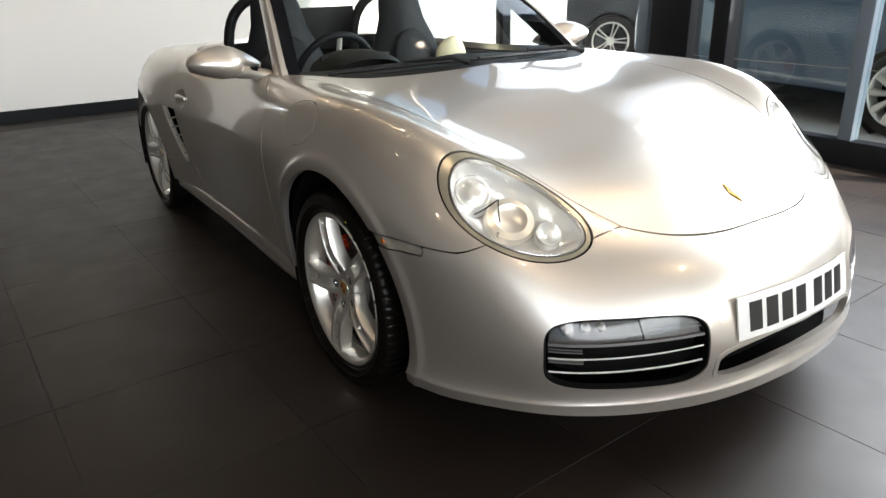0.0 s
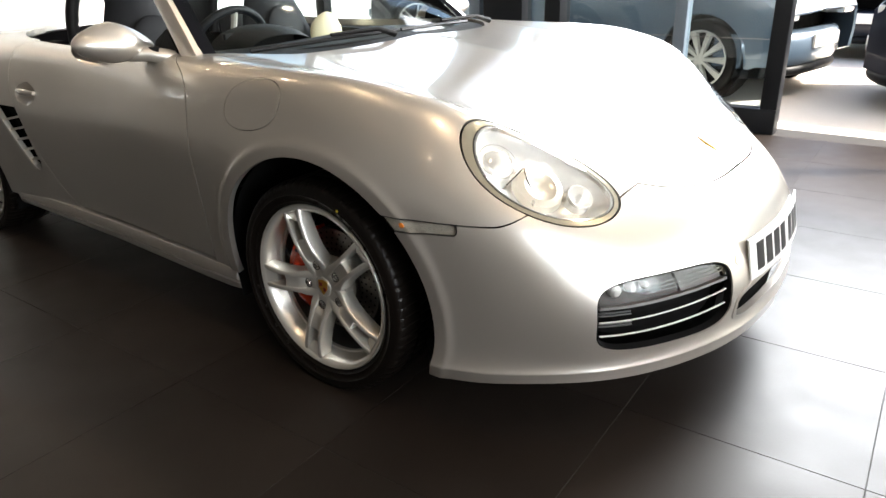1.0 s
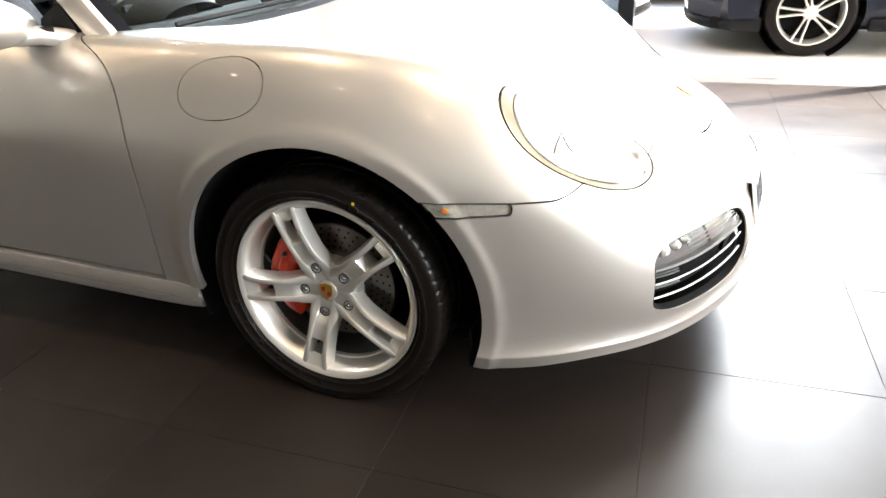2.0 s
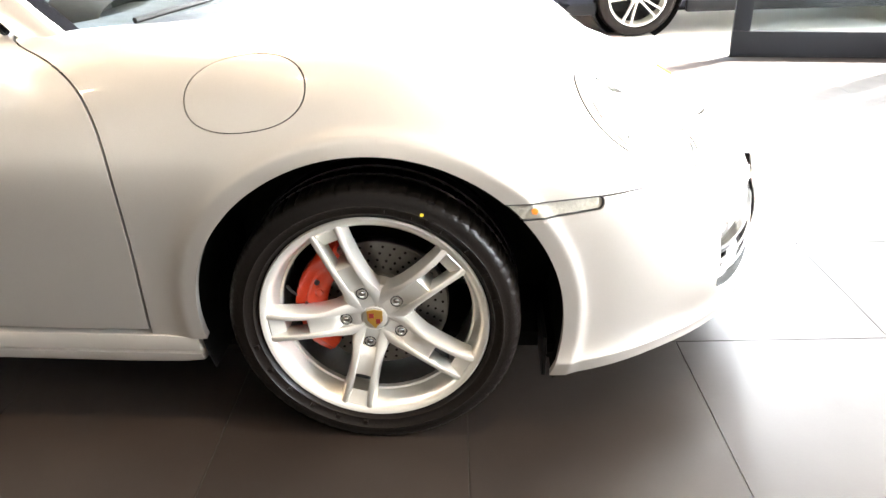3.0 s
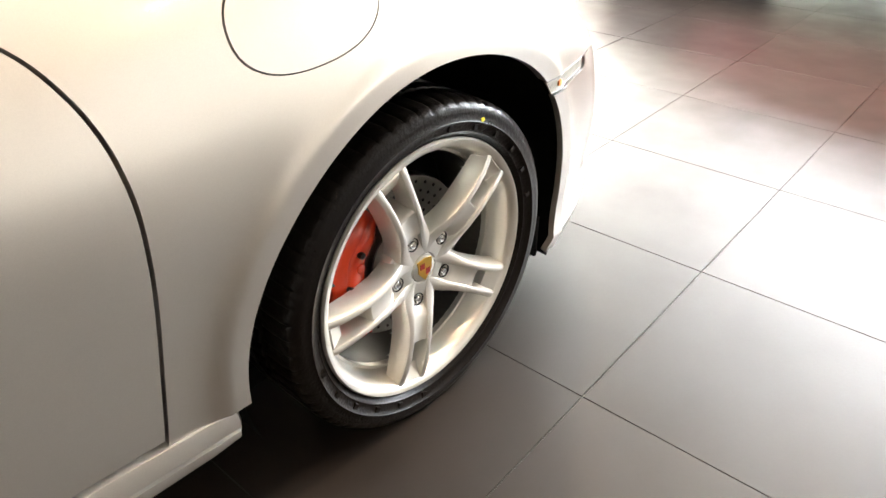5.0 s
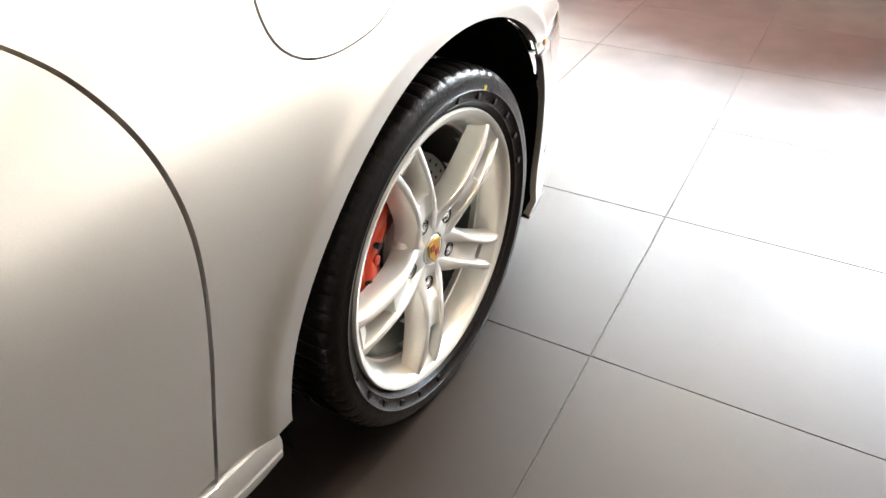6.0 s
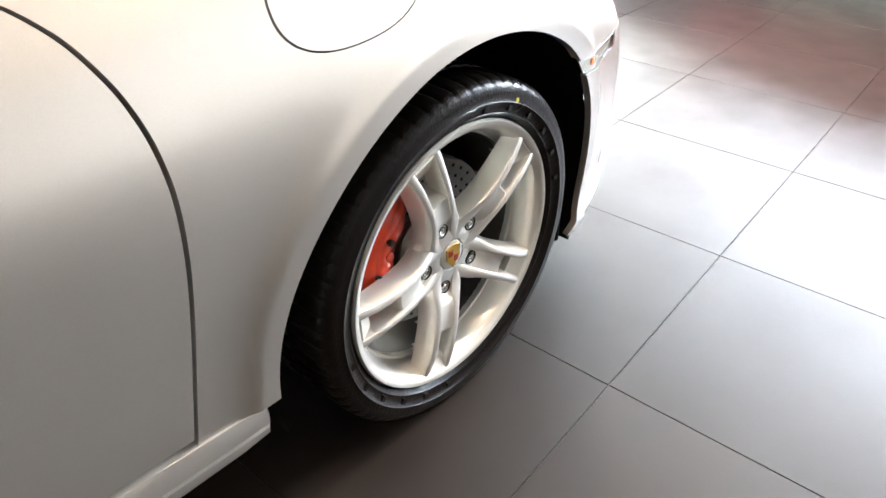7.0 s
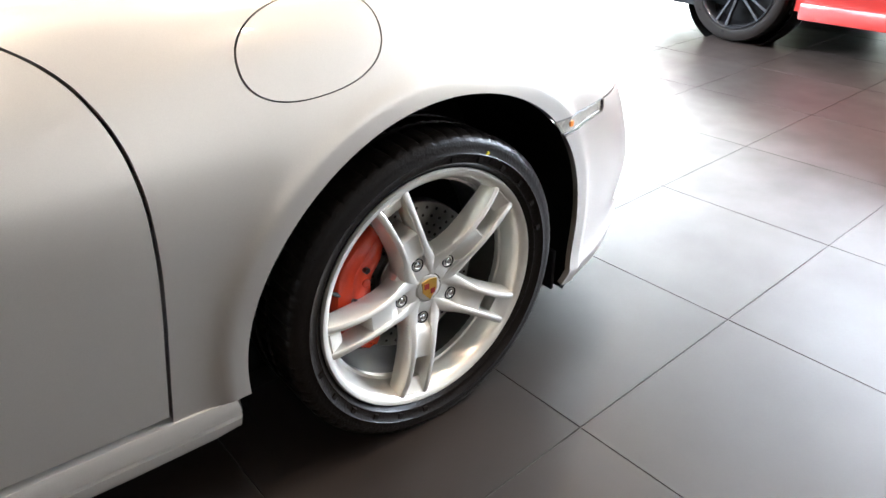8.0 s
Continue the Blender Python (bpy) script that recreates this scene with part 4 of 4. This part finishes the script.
    part("bleed_nipple", tube([hold @ Vector((-.205, .07, .055)), hold @ Vector((-.19, .06, .045)), hold @ Vector((-.17, .06, .03))], 0.004, 6), M_INK, cal, "dark bleed nipple")
    return rim


for s in (-1, 1):
    build_wheel(car, s, 0, 172)
    build_wheel(car, s, RX, 20)


# ---- showroom ----
def slab(name, lo, hi, material, label, bevel=0.0, kind="structure", category=""):
    return tagged(part(name, rbox(lo, hi, bevel), material, None, "", bool(bevel)), label, category or name.split("_")[0], kind=kind)


ROOM_W, ROOM_E, ROOM_S, ROOM_N, ROOM_H = -6.25, 6.8, -6.0, 3.15, 3.6
slab("wall_west", (ROOM_W - 0.2, -2.2, -0.02), (ROOM_W, ROOM_N + 0.1, ROOM_H), M_WHITE, "plain white painted showroom wall")
# next two walls are unseen, dark grey added to darken the door's reflection and bounce
slab("wall_southwest", (ROOM_W - 0.2, ROOM_S, -0.02), (ROOM_W, -2.2, ROOM_H), M_GREYWALL, "unseen grey wall, kept dark for low bounce and dark reflections")
slab("wall_south", (ROOM_W, ROOM_S - 0.2, -0.02), (ROOM_E, ROOM_S, ROOM_H), M_GREYWALL, "unseen grey wall, kept dark for low bounce and dark reflections")
# ceiling is out of view, its dark colour holds the room's ambient light down
slab("ceiling", (ROOM_W - 0.2, ROOM_S - 0.2, ROOM_H), (ROOM_E + 0.2, ROOM_N + 0.5, ROOM_H + 0.2), M_CEIL, "unseen ceiling, painted dark to keep bounced light low")
slab("baseboard_west", (ROOM_W, ROOM_S, 0), (ROOM_W + 0.02, ROOM_N, 0.12), M_DARK, "dark grey skirting board")
slab("baseboard_south", (ROOM_W + 0.02, ROOM_S, 0), (ROOM_E, ROOM_S + 0.02, 0.17), M_DARK, "dark grey skirting board")

# glazed front
def glazing(name, x0, x1, y, posts, label, base=0.17, transom=3.2, stripe=False):
    wall = thing(name, pose(0, 0, 0), label, "window", kind="structure")
    part("bottom_rail", rbox((x0, y - 0.06, 0), (x1, y + 0.06, base), 0.006), M_DARK, wall, "dark bottom rail")
    part("top_rail", rbox((x0, y - 0.06, transom), (x1, y + 0.06, transom + 0.14), 0.006), M_DARK, wall, "dark top rail")
    part("fascia", rbox((x0, y - 0.05, transom + 0.14), (x1, y + 0.05, ROOM_H)), M_WHITE, wall, "pale panel above the glass")
    for a, b, dep, mt in posts:
        part("post", rbox((a, y - dep, base), (b, y + 0.058, transom), 0.006), mt, wall, "upright glazing post")
    edges = [x0] + [e for p in posts for e in p[:2]] + [x1]
    for a, b in zip(edges[::2], edges[1::2]):
        if b - a > 0.05:
            pane = part("pane", rbox((a, y - 0.006, base), (b, y + 0.006, transom)), M_GLASS, wall, "clear glass pane", False)
            pane.visible_shadow = False
            if stripe:
                part("glass_stripe", rbox((a + 0.01, y - 0.0085, 0.634), (b - 0.01, y - 0.0065, 0.638)), M_LAMPGREY, wall, "thin pale line on the glass", False)
    return wall


glazing("window_1", ROOM_W, 0.31, 3.16, [(-6.25, -6.15, .05, M_DARK), (-4.2, -4.08, .05, M_DARK), (-2.28, -2.17, .055, M_STEEL), (-2.10, -1.72, .10, M_DARK), (-1.50, -1.36, .12, M_DARK), (-.47, -.38, .05, M_STEEL), (0.20, .31, .058, M_DARK)], "tall showroom glazing in dark frames", stripe=True)
slab("fascia", (0.31, 3.11, 3.2), (2.05, 3.21, ROOM_H), M_WHITE, "pale panel over the wide doorway")
door_1 = thing("door_1", pose(2.10, 3.30, 0, 0, 0, -9), "dark framed sliding glass door standing open", "door", kind="structure")
part("door_bottom_rail", rbox((0, -.03, .012), (1.55, .03, .19), .006), M_DARK, door_1, "deep dark bottom rail")
part("door_stile", rbox((0, -.03, .19), (.12, .03, 2.5), .006), M_DARK, door_1, "dark side rail")
part("door_stile", rbox((1.43, -.03, .19), (1.55, .03, 2.5), .006), M_DARK, door_1, "dark side rail")
part("door_top_rail", rbox((0, -.03, 2.5), (1.55, .03, 2.62), .006), M_DARK, door_1, "dark top rail")
pane = part("pane", rbox((.12, -.005, .19), (1.43, .005, 2.5)), M_GLASS, door_1, "clear glass pane", False)
pane.visible_shadow = False
part("door_seal", rbox((0, -.02, 0), (1.55, .02, .012)), M_BLACK, door_1, "black floor seal", False)
slab("column", (3.50, 2.62, 0), (3.64, 2.76, ROOM_H), M_DARK, "dark square steel column", 0.008)
glazing("window_2", 3.66, ROOM_E, 3.05, [(3.66, 3.76, .05, M_STEEL), (5.4, 5.5, .05, M_DARK)], "tall showroom glazing in grey frames")

# east glazing, mostly out of view, added so strong light reaches the car's nose
window_3 = glazing("window_3", 0, ROOM_N - ROOM_S - 0.16, 0, [(0, .1, .05, M_DARK), (2.0, 2.1, .05, M_DARK), (4.0, 4.1, .05, M_DARK), (6.0, 6.1, .05, M_DARK), (8.0, 8.1, .05, M_DARK)], "tall showroom glazing in dark frames")
window_3.matrix_world = pose(ROOM_E, ROOM_S, 0, 0, 0, 90)

# downlights; the pair at x = -5.2 is added to brighten the west wall
LAMPS = [(x, y, (2.9 if y > -2 else 0.6) * (0.3 if x < -3 else 0.6 if x < 0 else 1.1)) for x in (-3.2, -1.1, 1.0, 3.2) for y in (-3.6, -1.35, 1.05)] + [(-5.2, -1.2, 2.6), (-5.2, 1.2, 3.2)]
for x, y, watts in LAMPS:
    fit_ = thing("downlight", pose(x, y, ROOM_H), "round white recessed ceiling downlight, lit", "ceiling light", "ceiling downlights")
    part("trim_ring", turn([(.13, 0), (.13, -.012), (.118, -.016), (.105, -.008), (.10, 0)], 32, pose(0, 0, 0, 90)), M_WHITE, fit_, "white trim ring")
    bulb = bpy.data.lights.new("downlight_bulb", "AREA")
    bulb.shape, bulb.size, bulb.energy, bulb.color = "DISK", 0.12, watts, (1.0, 0.75, 0.50)
    ob = new("downlight_bulb", bulb)
    ob.parent = fit_
    ob.matrix_local = pose(0, 0, -0.012)


# ---- outside ----
M_PAVE = mat("pale_paving", (0.56, 0.52, 0.46), 0.8, vary=0.12, scale=0.7, bump=0.2, grain=60)
tagged(part("ground", rbox((-400, -400, -0.5), (400, 400, -0.008), 0), M_PAVE, None, "", False), "pale sunlit paved forecourt", "ground", kind="structure")


def road_car(name, label, paint, m, length, width, height, wheel_r, axles, top, belt, rim_mat, spokes, group=""):
    """A closed car: body with arches and windows cut from one surface, wheels, lamps, bumpers."""
    root = thing(name, m, label, "car", group)
    xs = np.concatenate([np.linspace(-length / 2, length / 2, 111)])
    rows = []
    for x in xs:
        e = abs(2 * x / length)
        pinch = 1 - 0.16 * e ** 6
        hw, zt, zb = width / 2 * pinch, float(key(x, top)), min(float(key(x, belt)), float(key(x, top)) - 0.01)
        low = 0.24 + 0.10 * e ** 8
        pts = [(hw * 0.95, low), (hw * 0.99, low + 0.12), (hw, (low + zb) / 2), (hw * 0.995, zb - 0.12), (hw * 0.97, zb - 0.02)]
        inset = min(1.0, max(0.0, (zt - zb) / 0.45))
        re = hw * (0.95 - 0.20 * inset)
        pts += [(hw * 0.955 * (1 - t) + re * t, zb + (zt - zb) * 0.9 * t + 0.0) for t in (0.02, 0.35, 0.7, 1.0)]
        pts += [(re * 0.86, zb + (zt - zb) * 0.97), (re * 0.5, zt), (0, zt + 0.01)]
        rows.append([(x, -y, z) for y, z in pts])
    g = np.array(rows).transpose(1, 0, 2)
    v = np.linspace(0, g.shape[0] - 1, 56)
    fine = np.array([[np.interp(v, np.arange(g.shape[0]), g[:, k, c]) for c in range(3)] for k in range(g.shape[1])]).transpose(2, 0, 1)
    nv, nu = fine.shape[:2]
    right = fine.reshape(-1, 3)
    idx = np.arange(nv * nu).reshape(nv, nu)
    f = np.stack([idx[:-1, :-1], idx[:-1, 1:], idx[1:, 1:], idx[1:, :-1]], -1).reshape(-1, 4)
    verts = np.concatenate([right, right * (1, -1, 1)])
    faces = np.concatenate([f, f[:, ::-1] + len(right)])
    p = verts[faces]
    fn = np.cross(p[:, 2] - p[:, 0], p[:, 3] - p[:, 1])
    nor = np.zeros_like(verts)
    for k in range(4):
        np.add.at(nor, faces[:, k], fn)
    nor /= np.maximum(np.linalg.norm(nor, axis=1), 1e-12)[:, None]
    shell = (verts, [tuple(q) for q in faces.tolist()], nor)

    def arches(w):
        return np.min([np.hypot(w[:, 0] - ax, w[:, 2] - wheel_r) for ax in axles], axis=0) - wheel_r - 0.045

    def window(w):
        zt, zb = key(w[:, 0], top), key(w[:, 0], belt)
        lift = np.minimum(w[:, 2] - zb - 0.03, zt - 0.09 - w[:, 2])
        post = np.min([np.abs(w[:, 0] - px) - 0.035 for px in (-length * 0.06, length * 0.11 - length * 0.33)], axis=0)
        panes = np.minimum(np.minimum(lift, (zt - zb - 0.16) * 0.6), np.where(np.abs(w[:, 1]) > width * 0.30, post, 1))
        slope = np.abs(key(w[:, 0] + 0.05, top) - key(w[:, 0] - 0.05, top)) / 0.1
        screen = np.minimum(np.minimum((slope - 0.30) * 0.3, (zt - zb - 0.10) * 0.5), np.minimum(w[:, 2] - zt + 0.06, width * 0.36 - np.abs(w[:, 1])))
        return np.maximum(panes, screen)

    panel("body", clip(clip(shell, arches), lambda w: -window(w)), paint, root, "", 0.03)
    panel("window_glass", clip(shell, window), M_CARGLASS, root, "dark tinted window", 0.01, -0.006)
    for sx, nm, mt in ((1, "headlamp", M_REFL), (-1, "tail_lamp", M_CREST)):
        for sy in (-1, 1):
            zl = float(key(sx * length * 0.44, belt)) - 0.14
            near, far = sorted((sx * (length / 2 - 0.24), sx * (length / 2 - 0.02)))
            part(nm, rbox((near, sy * width * 0.34 - 0.13, zl - 0.07), (far, sy * width * 0.34 + 0.13, zl + 0.06), 0.03), mt, root)
        for nm2, mt2, z0, z1, out in (("bumper", paint, 0.27, 0.56, 0.035), ("valance", M_BLACK, 0.19, 0.29, 0.015)):
            rings = []
            for k in range(25):
                yy = -1 + k / 12
                face = sx * (length / 2 + out - 0.34 * abs(yy) ** 3.2)
                back, zm, hh = face - sx * 0.25, (z0 + z1) / 2, (z1 - z0) / 2
                rings.append([(back, yy * width * 0.475, zm - hh)] + [(face - sx * (0.07 * (1 - math.cos(a))), yy * width * 0.475, zm + hh * math.sin(a)) for a in [math.pi * (q / 6 - 0.5) * 0.96 for q in range(7)]] + [(back, yy * width * 0.475, zm + hh)])
            part(nm2, loft(rings), mt2, root, "black lower valance" if nm2 == "valance" else "rounded bumper")
        part("number_plate", rbox((sx * (length / 2 + 0.034) - 0.012, -0.26, 0.42), (sx * (length / 2 + 0.034) + 0.012, 0.26, 0.53), 0.004), M_PLATE, root, "plain white plate")
    part("underside", rbox((-length * 0.46, -width * 0.44, 0.2), (length * 0.46, width * 0.44, 0.30), 0.02), M_LINER, root, "black underside")
    part("inner_body", rbox((-length * 0.44, -width * 0.36, 0.28), (length * 0.44, width * 0.36, 0.7), 0.02), M_LINER, root, "dark interior")
    for sy in (-1, 1):
        part("sill_trim", rbox((axles[0] + wheel_r + 0.08, sy * width * 0.485 - 0.03, 0.20), (axles[1] - wheel_r - 0.08, sy * width * 0.485 + 0.03, 0.30), 0.02), paint if name.startswith("red") else M_BLACK, root, "sill trim")
        part("door_mirror", rbox((length * 0.13, sy * (width / 2 + 0.06) - 0.10, float(key(length * 0.14, belt)) + 0.02), (length * 0.165, sy * (width / 2 + 0.06) + 0.10, float(key(length * 0.14, belt)) + 0.15), 0.03), paint, root)
        for ax in axles:
            hold = Matrix.Translation((ax, sy * (width / 2 - 0.015), wheel_r)) @ Matrix.Diagonal((1, -sy, 1, 1))
            k = wheel_r / 0.34
            tyre = part("wheel", turn([(.245 * k, .02), (.262 * k, 0), (.30 * k, -.006), (.325 * k, .004), (.338 * k, .03), (.34 * k, .06), (.34 * k, .18), (.32 * k, .22), (.25 * k, .21)], 56, hold), M_RUBBER, root, "black tyre")
            part("rim", turn([(.25 * k, .018), (.252 * k, .002), (.244 * k, -.001), (.236 * k, .01), (.225 * k, .06), (.225 * k, .2)], 56, hold), rim_mat, tyre, "alloy rim")
            # plain black disc that paints in the shade behind the spokes
            part("shade_disc", turn([(0, .10), (.17 * k, .105), (.224 * k, .13)], 40, hold), M_LINER, tyre, "black disc added for the shade behind the spokes")
            part("hub", turn([(0, .012), (.03 * k, .013), (.055 * k, .02), (.06 * k, .06)], 24, hold), rim_mat, tyre)
            for j in range(spokes):
                for e in ((-1, 1) if spokes == 5 else (0,)):
                    sp = hold @ Matrix.Rotation(2 * math.pi * j / spokes + 0.3, 4, "Y")
                    bm = loft([[(e * t + w * a, d + b, r * k) for a, b in ((-1, .03), (-.7, 0), (.7, 0), (1, .03))] for r, t, w, d in ((.035, .012, .014, .014), (.10, .020, .010 if spokes == 5 else .022, .012), (.17, .028, .010 if spokes == 5 else .029, .008), (.238, .038, .012 if spokes == 5 else .034, .006))])
                    bm.transform(sp)
                    part("spoke", bm, rim_mat, tyre)
            part("wheel_housing", turn([(wheel_r + 0.045, 0.03), (wheel_r + 0.05, 0.25), (0, 0.25)], 40, hold), M_LINER, root, "black wheel housing")
    return root


M_CARGLASS = mat("tinted_glass", (0.015, 0.018, 0.02), 0.06, vary=0.05, coat=1.0)
P_BLUE = paint_mat("steel_blue_paint", (0.075, 0.110, 0.150), 0.3)
P_GREY = paint_mat("dark_grey_paint", (0.035, 0.036, 0.040), 0.3)
P_NAVY = paint_mat("navy_black_paint", (0.012, 0.014, 0.022), 0.3)
for slot, amount in (("Coat Weight", 0.3), ("Specular IOR Level", 0.2)):
    for dark in (P_NAVY, P_GREY):
        dark.node_tree.nodes["Principled BSDF"].inputs[slot].default_value = amount
P_RED = paint_mat("red_paint", (0.22, 0.008, 0.004), 0.1)
M_BLACKRIM = mat("black_alloy", (0.02, 0.02, 0.022), 0.25, 0.5, coat=0.8)
SUV_TOP = [(-2.4, .95), (-2.3, 1.15), (-2.0, 1.58), (-1.2, 1.68), (-.2, 1.69), (.5, 1.60), (1.15, 1.10), (1.7, 1.02), (2.2, .92), (2.4, .72)]
SUV_BELT = [(-2.4, .94), (-1.5, 1.10), (0, 1.06), (1.0, 1.03), (2.0, .92), (2.4, .70)]
LOW_TOP = [(-2.2, .72), (-1.9, .90), (-1.2, 1.12), (-.5, 1.24), (.1, 1.22), (.85, .90), (1.5, .78), (2.0, .66), (2.2, .5)]
LOW_BELT = [(-2.2, .70), (-1.4, .90), (0, .86), (.8, .84), (1.5, .77), (2.2, .49)]
road_car("estate_car", "steel-blue car with silver multi-spoke wheels parked outside the glass", P_BLUE, pose(-1.78, 5.36, -0.008, 0, 0, -10), 4.0, 1.84, 1.69, 0.335, (-1.15, 1.33), [(x * 0.833, z) for x, z in SUV_TOP], [(x * 0.833, z) for x, z in SUV_BELT], M_ALLOY, 10, "cars outside")
road_car("black_car", "glossy navy-black car with silver twin-spoke wheels on the forecourt", P_NAVY, pose(2.94, 5.18, -0.008, 0, 0, 183), 4.7, 1.86, 1.69, 0.34, (-1.42, 1.42), SUV_TOP, SUV_BELT, M_ALLOY, 5, "cars outside")
road_car("black_car", "dark car facing the showroom across the forecourt", P_NAVY, pose(0.6, 9.6, -0.008, 0, 0, -100), 4.7, 1.86, 1.69, 0.34, (-1.42, 1.42), SUV_TOP, SUV_BELT, M_ALLOY, 5, "cars outside")
road_car("grey_car", "dark grey car with silver wheels across the forecourt", P_GREY, pose(-4.82, 7.99, -0.008, 0, 0, 43), 4.6, 1.86, 1.69, 0.36, (-1.65, 1.30), SUV_TOP, SUV_BELT, M_ALLOY, 5, "cars outside")
road_car("red_sports_car", "red low sports car with black wheels in the showroom", P_RED, pose(4.52, -0.70, 0, 0, 0, 92), 4.4, 1.82, 1.24, 0.325, (-1.3, 1.36), LOW_TOP, LOW_BELT, M_BLACKRIM, 5)

# ---- unidentified cream oval on the passenger side, shaped as a small cushion ----
ball = bmesh.new()
bmesh.ops.create_uvsphere(ball, u_segments=32, v_segments=20, radius=1)
for v in ball.verts:
    x, y, z = v.co
    v.co = (x * 0.04 * (1 + 0.3 * z), y * 0.086, z * 0.115 + 0.01 * math.sin(y * 3))
ball.transform(pose(-1.375, 0.54, 0.845, 0, -24, -30))
tagged(part("cushion", ball, M_CREAM, None), "small unidentified cream oval in the open cabin", "cushion")

# ---- floor tiles ----
floor = tagged(part("floor", rbox((ROOM_W, ROOM_S, -0.008), (ROOM_E, ROOM_N + 0.2, -0.0024)), M_GROUT, None, "", False), "dark brown-grey large-format porcelain tiles", "floor", kind="structure")
TX, TY, GRID = 0.600, 0.600, pose(0.812, -1.090, 0, 0, 0, 2.2)


def tile_bm(nx=1, ny=1):
    bm = bmesh.new()
    rings = [[(a, b, z) for a, b in ((i, i), (TX - i, i), (TX - i, TY - i), (i, TY - i))] for i, z in ((0.0012, -0.012), (0.0012, -0.0006), (0.0017, 0.0))]
    return loft(rings, True, True)


me = bpy.data.meshes.new("tile")
bm = tile_bm()
bmesh.ops.recalc_face_normals(bm, faces=bm.faces)
bm.to_mesh(me)
bm.free()
me.materials.append(M_TILE)
rest_v, rest_f = [], []
base = [v.co.copy() for v in me.vertices]
poly = [tuple(p.vertices) for p in me.polygons]
for i in range(-13, 17):
    for j in range(-9, 9):
        at = GRID @ Matrix.Translation((i * TX, j * TY, 0))
        c = at @ Vector((TX / 2, TY / 2, 0))
        if not (ROOM_W + 0.25 < c.x < ROOM_E - 0.3 and ROOM_S + 0.3 < c.y < ROOM_N + 0.1):
            continue
        if -4.2 < c.x < 4.2 and -3.4 < c.y:
            ob = new("tile", me)
            ob.parent, ob.matrix_world = floor, at
        else:
            o = len(rest_v)
            rest_v += [tuple(at @ p) for p in base]
            rest_f += [tuple(k + o for k in p) for p in poly]
me2 = bpy.data.meshes.new("far_tiles")
me2.from_pydata(rest_v, [], rest_f)
tagged(link("far_tiles", me2, M_TILE, floor, "far floor tiles", False), kind="stuff")
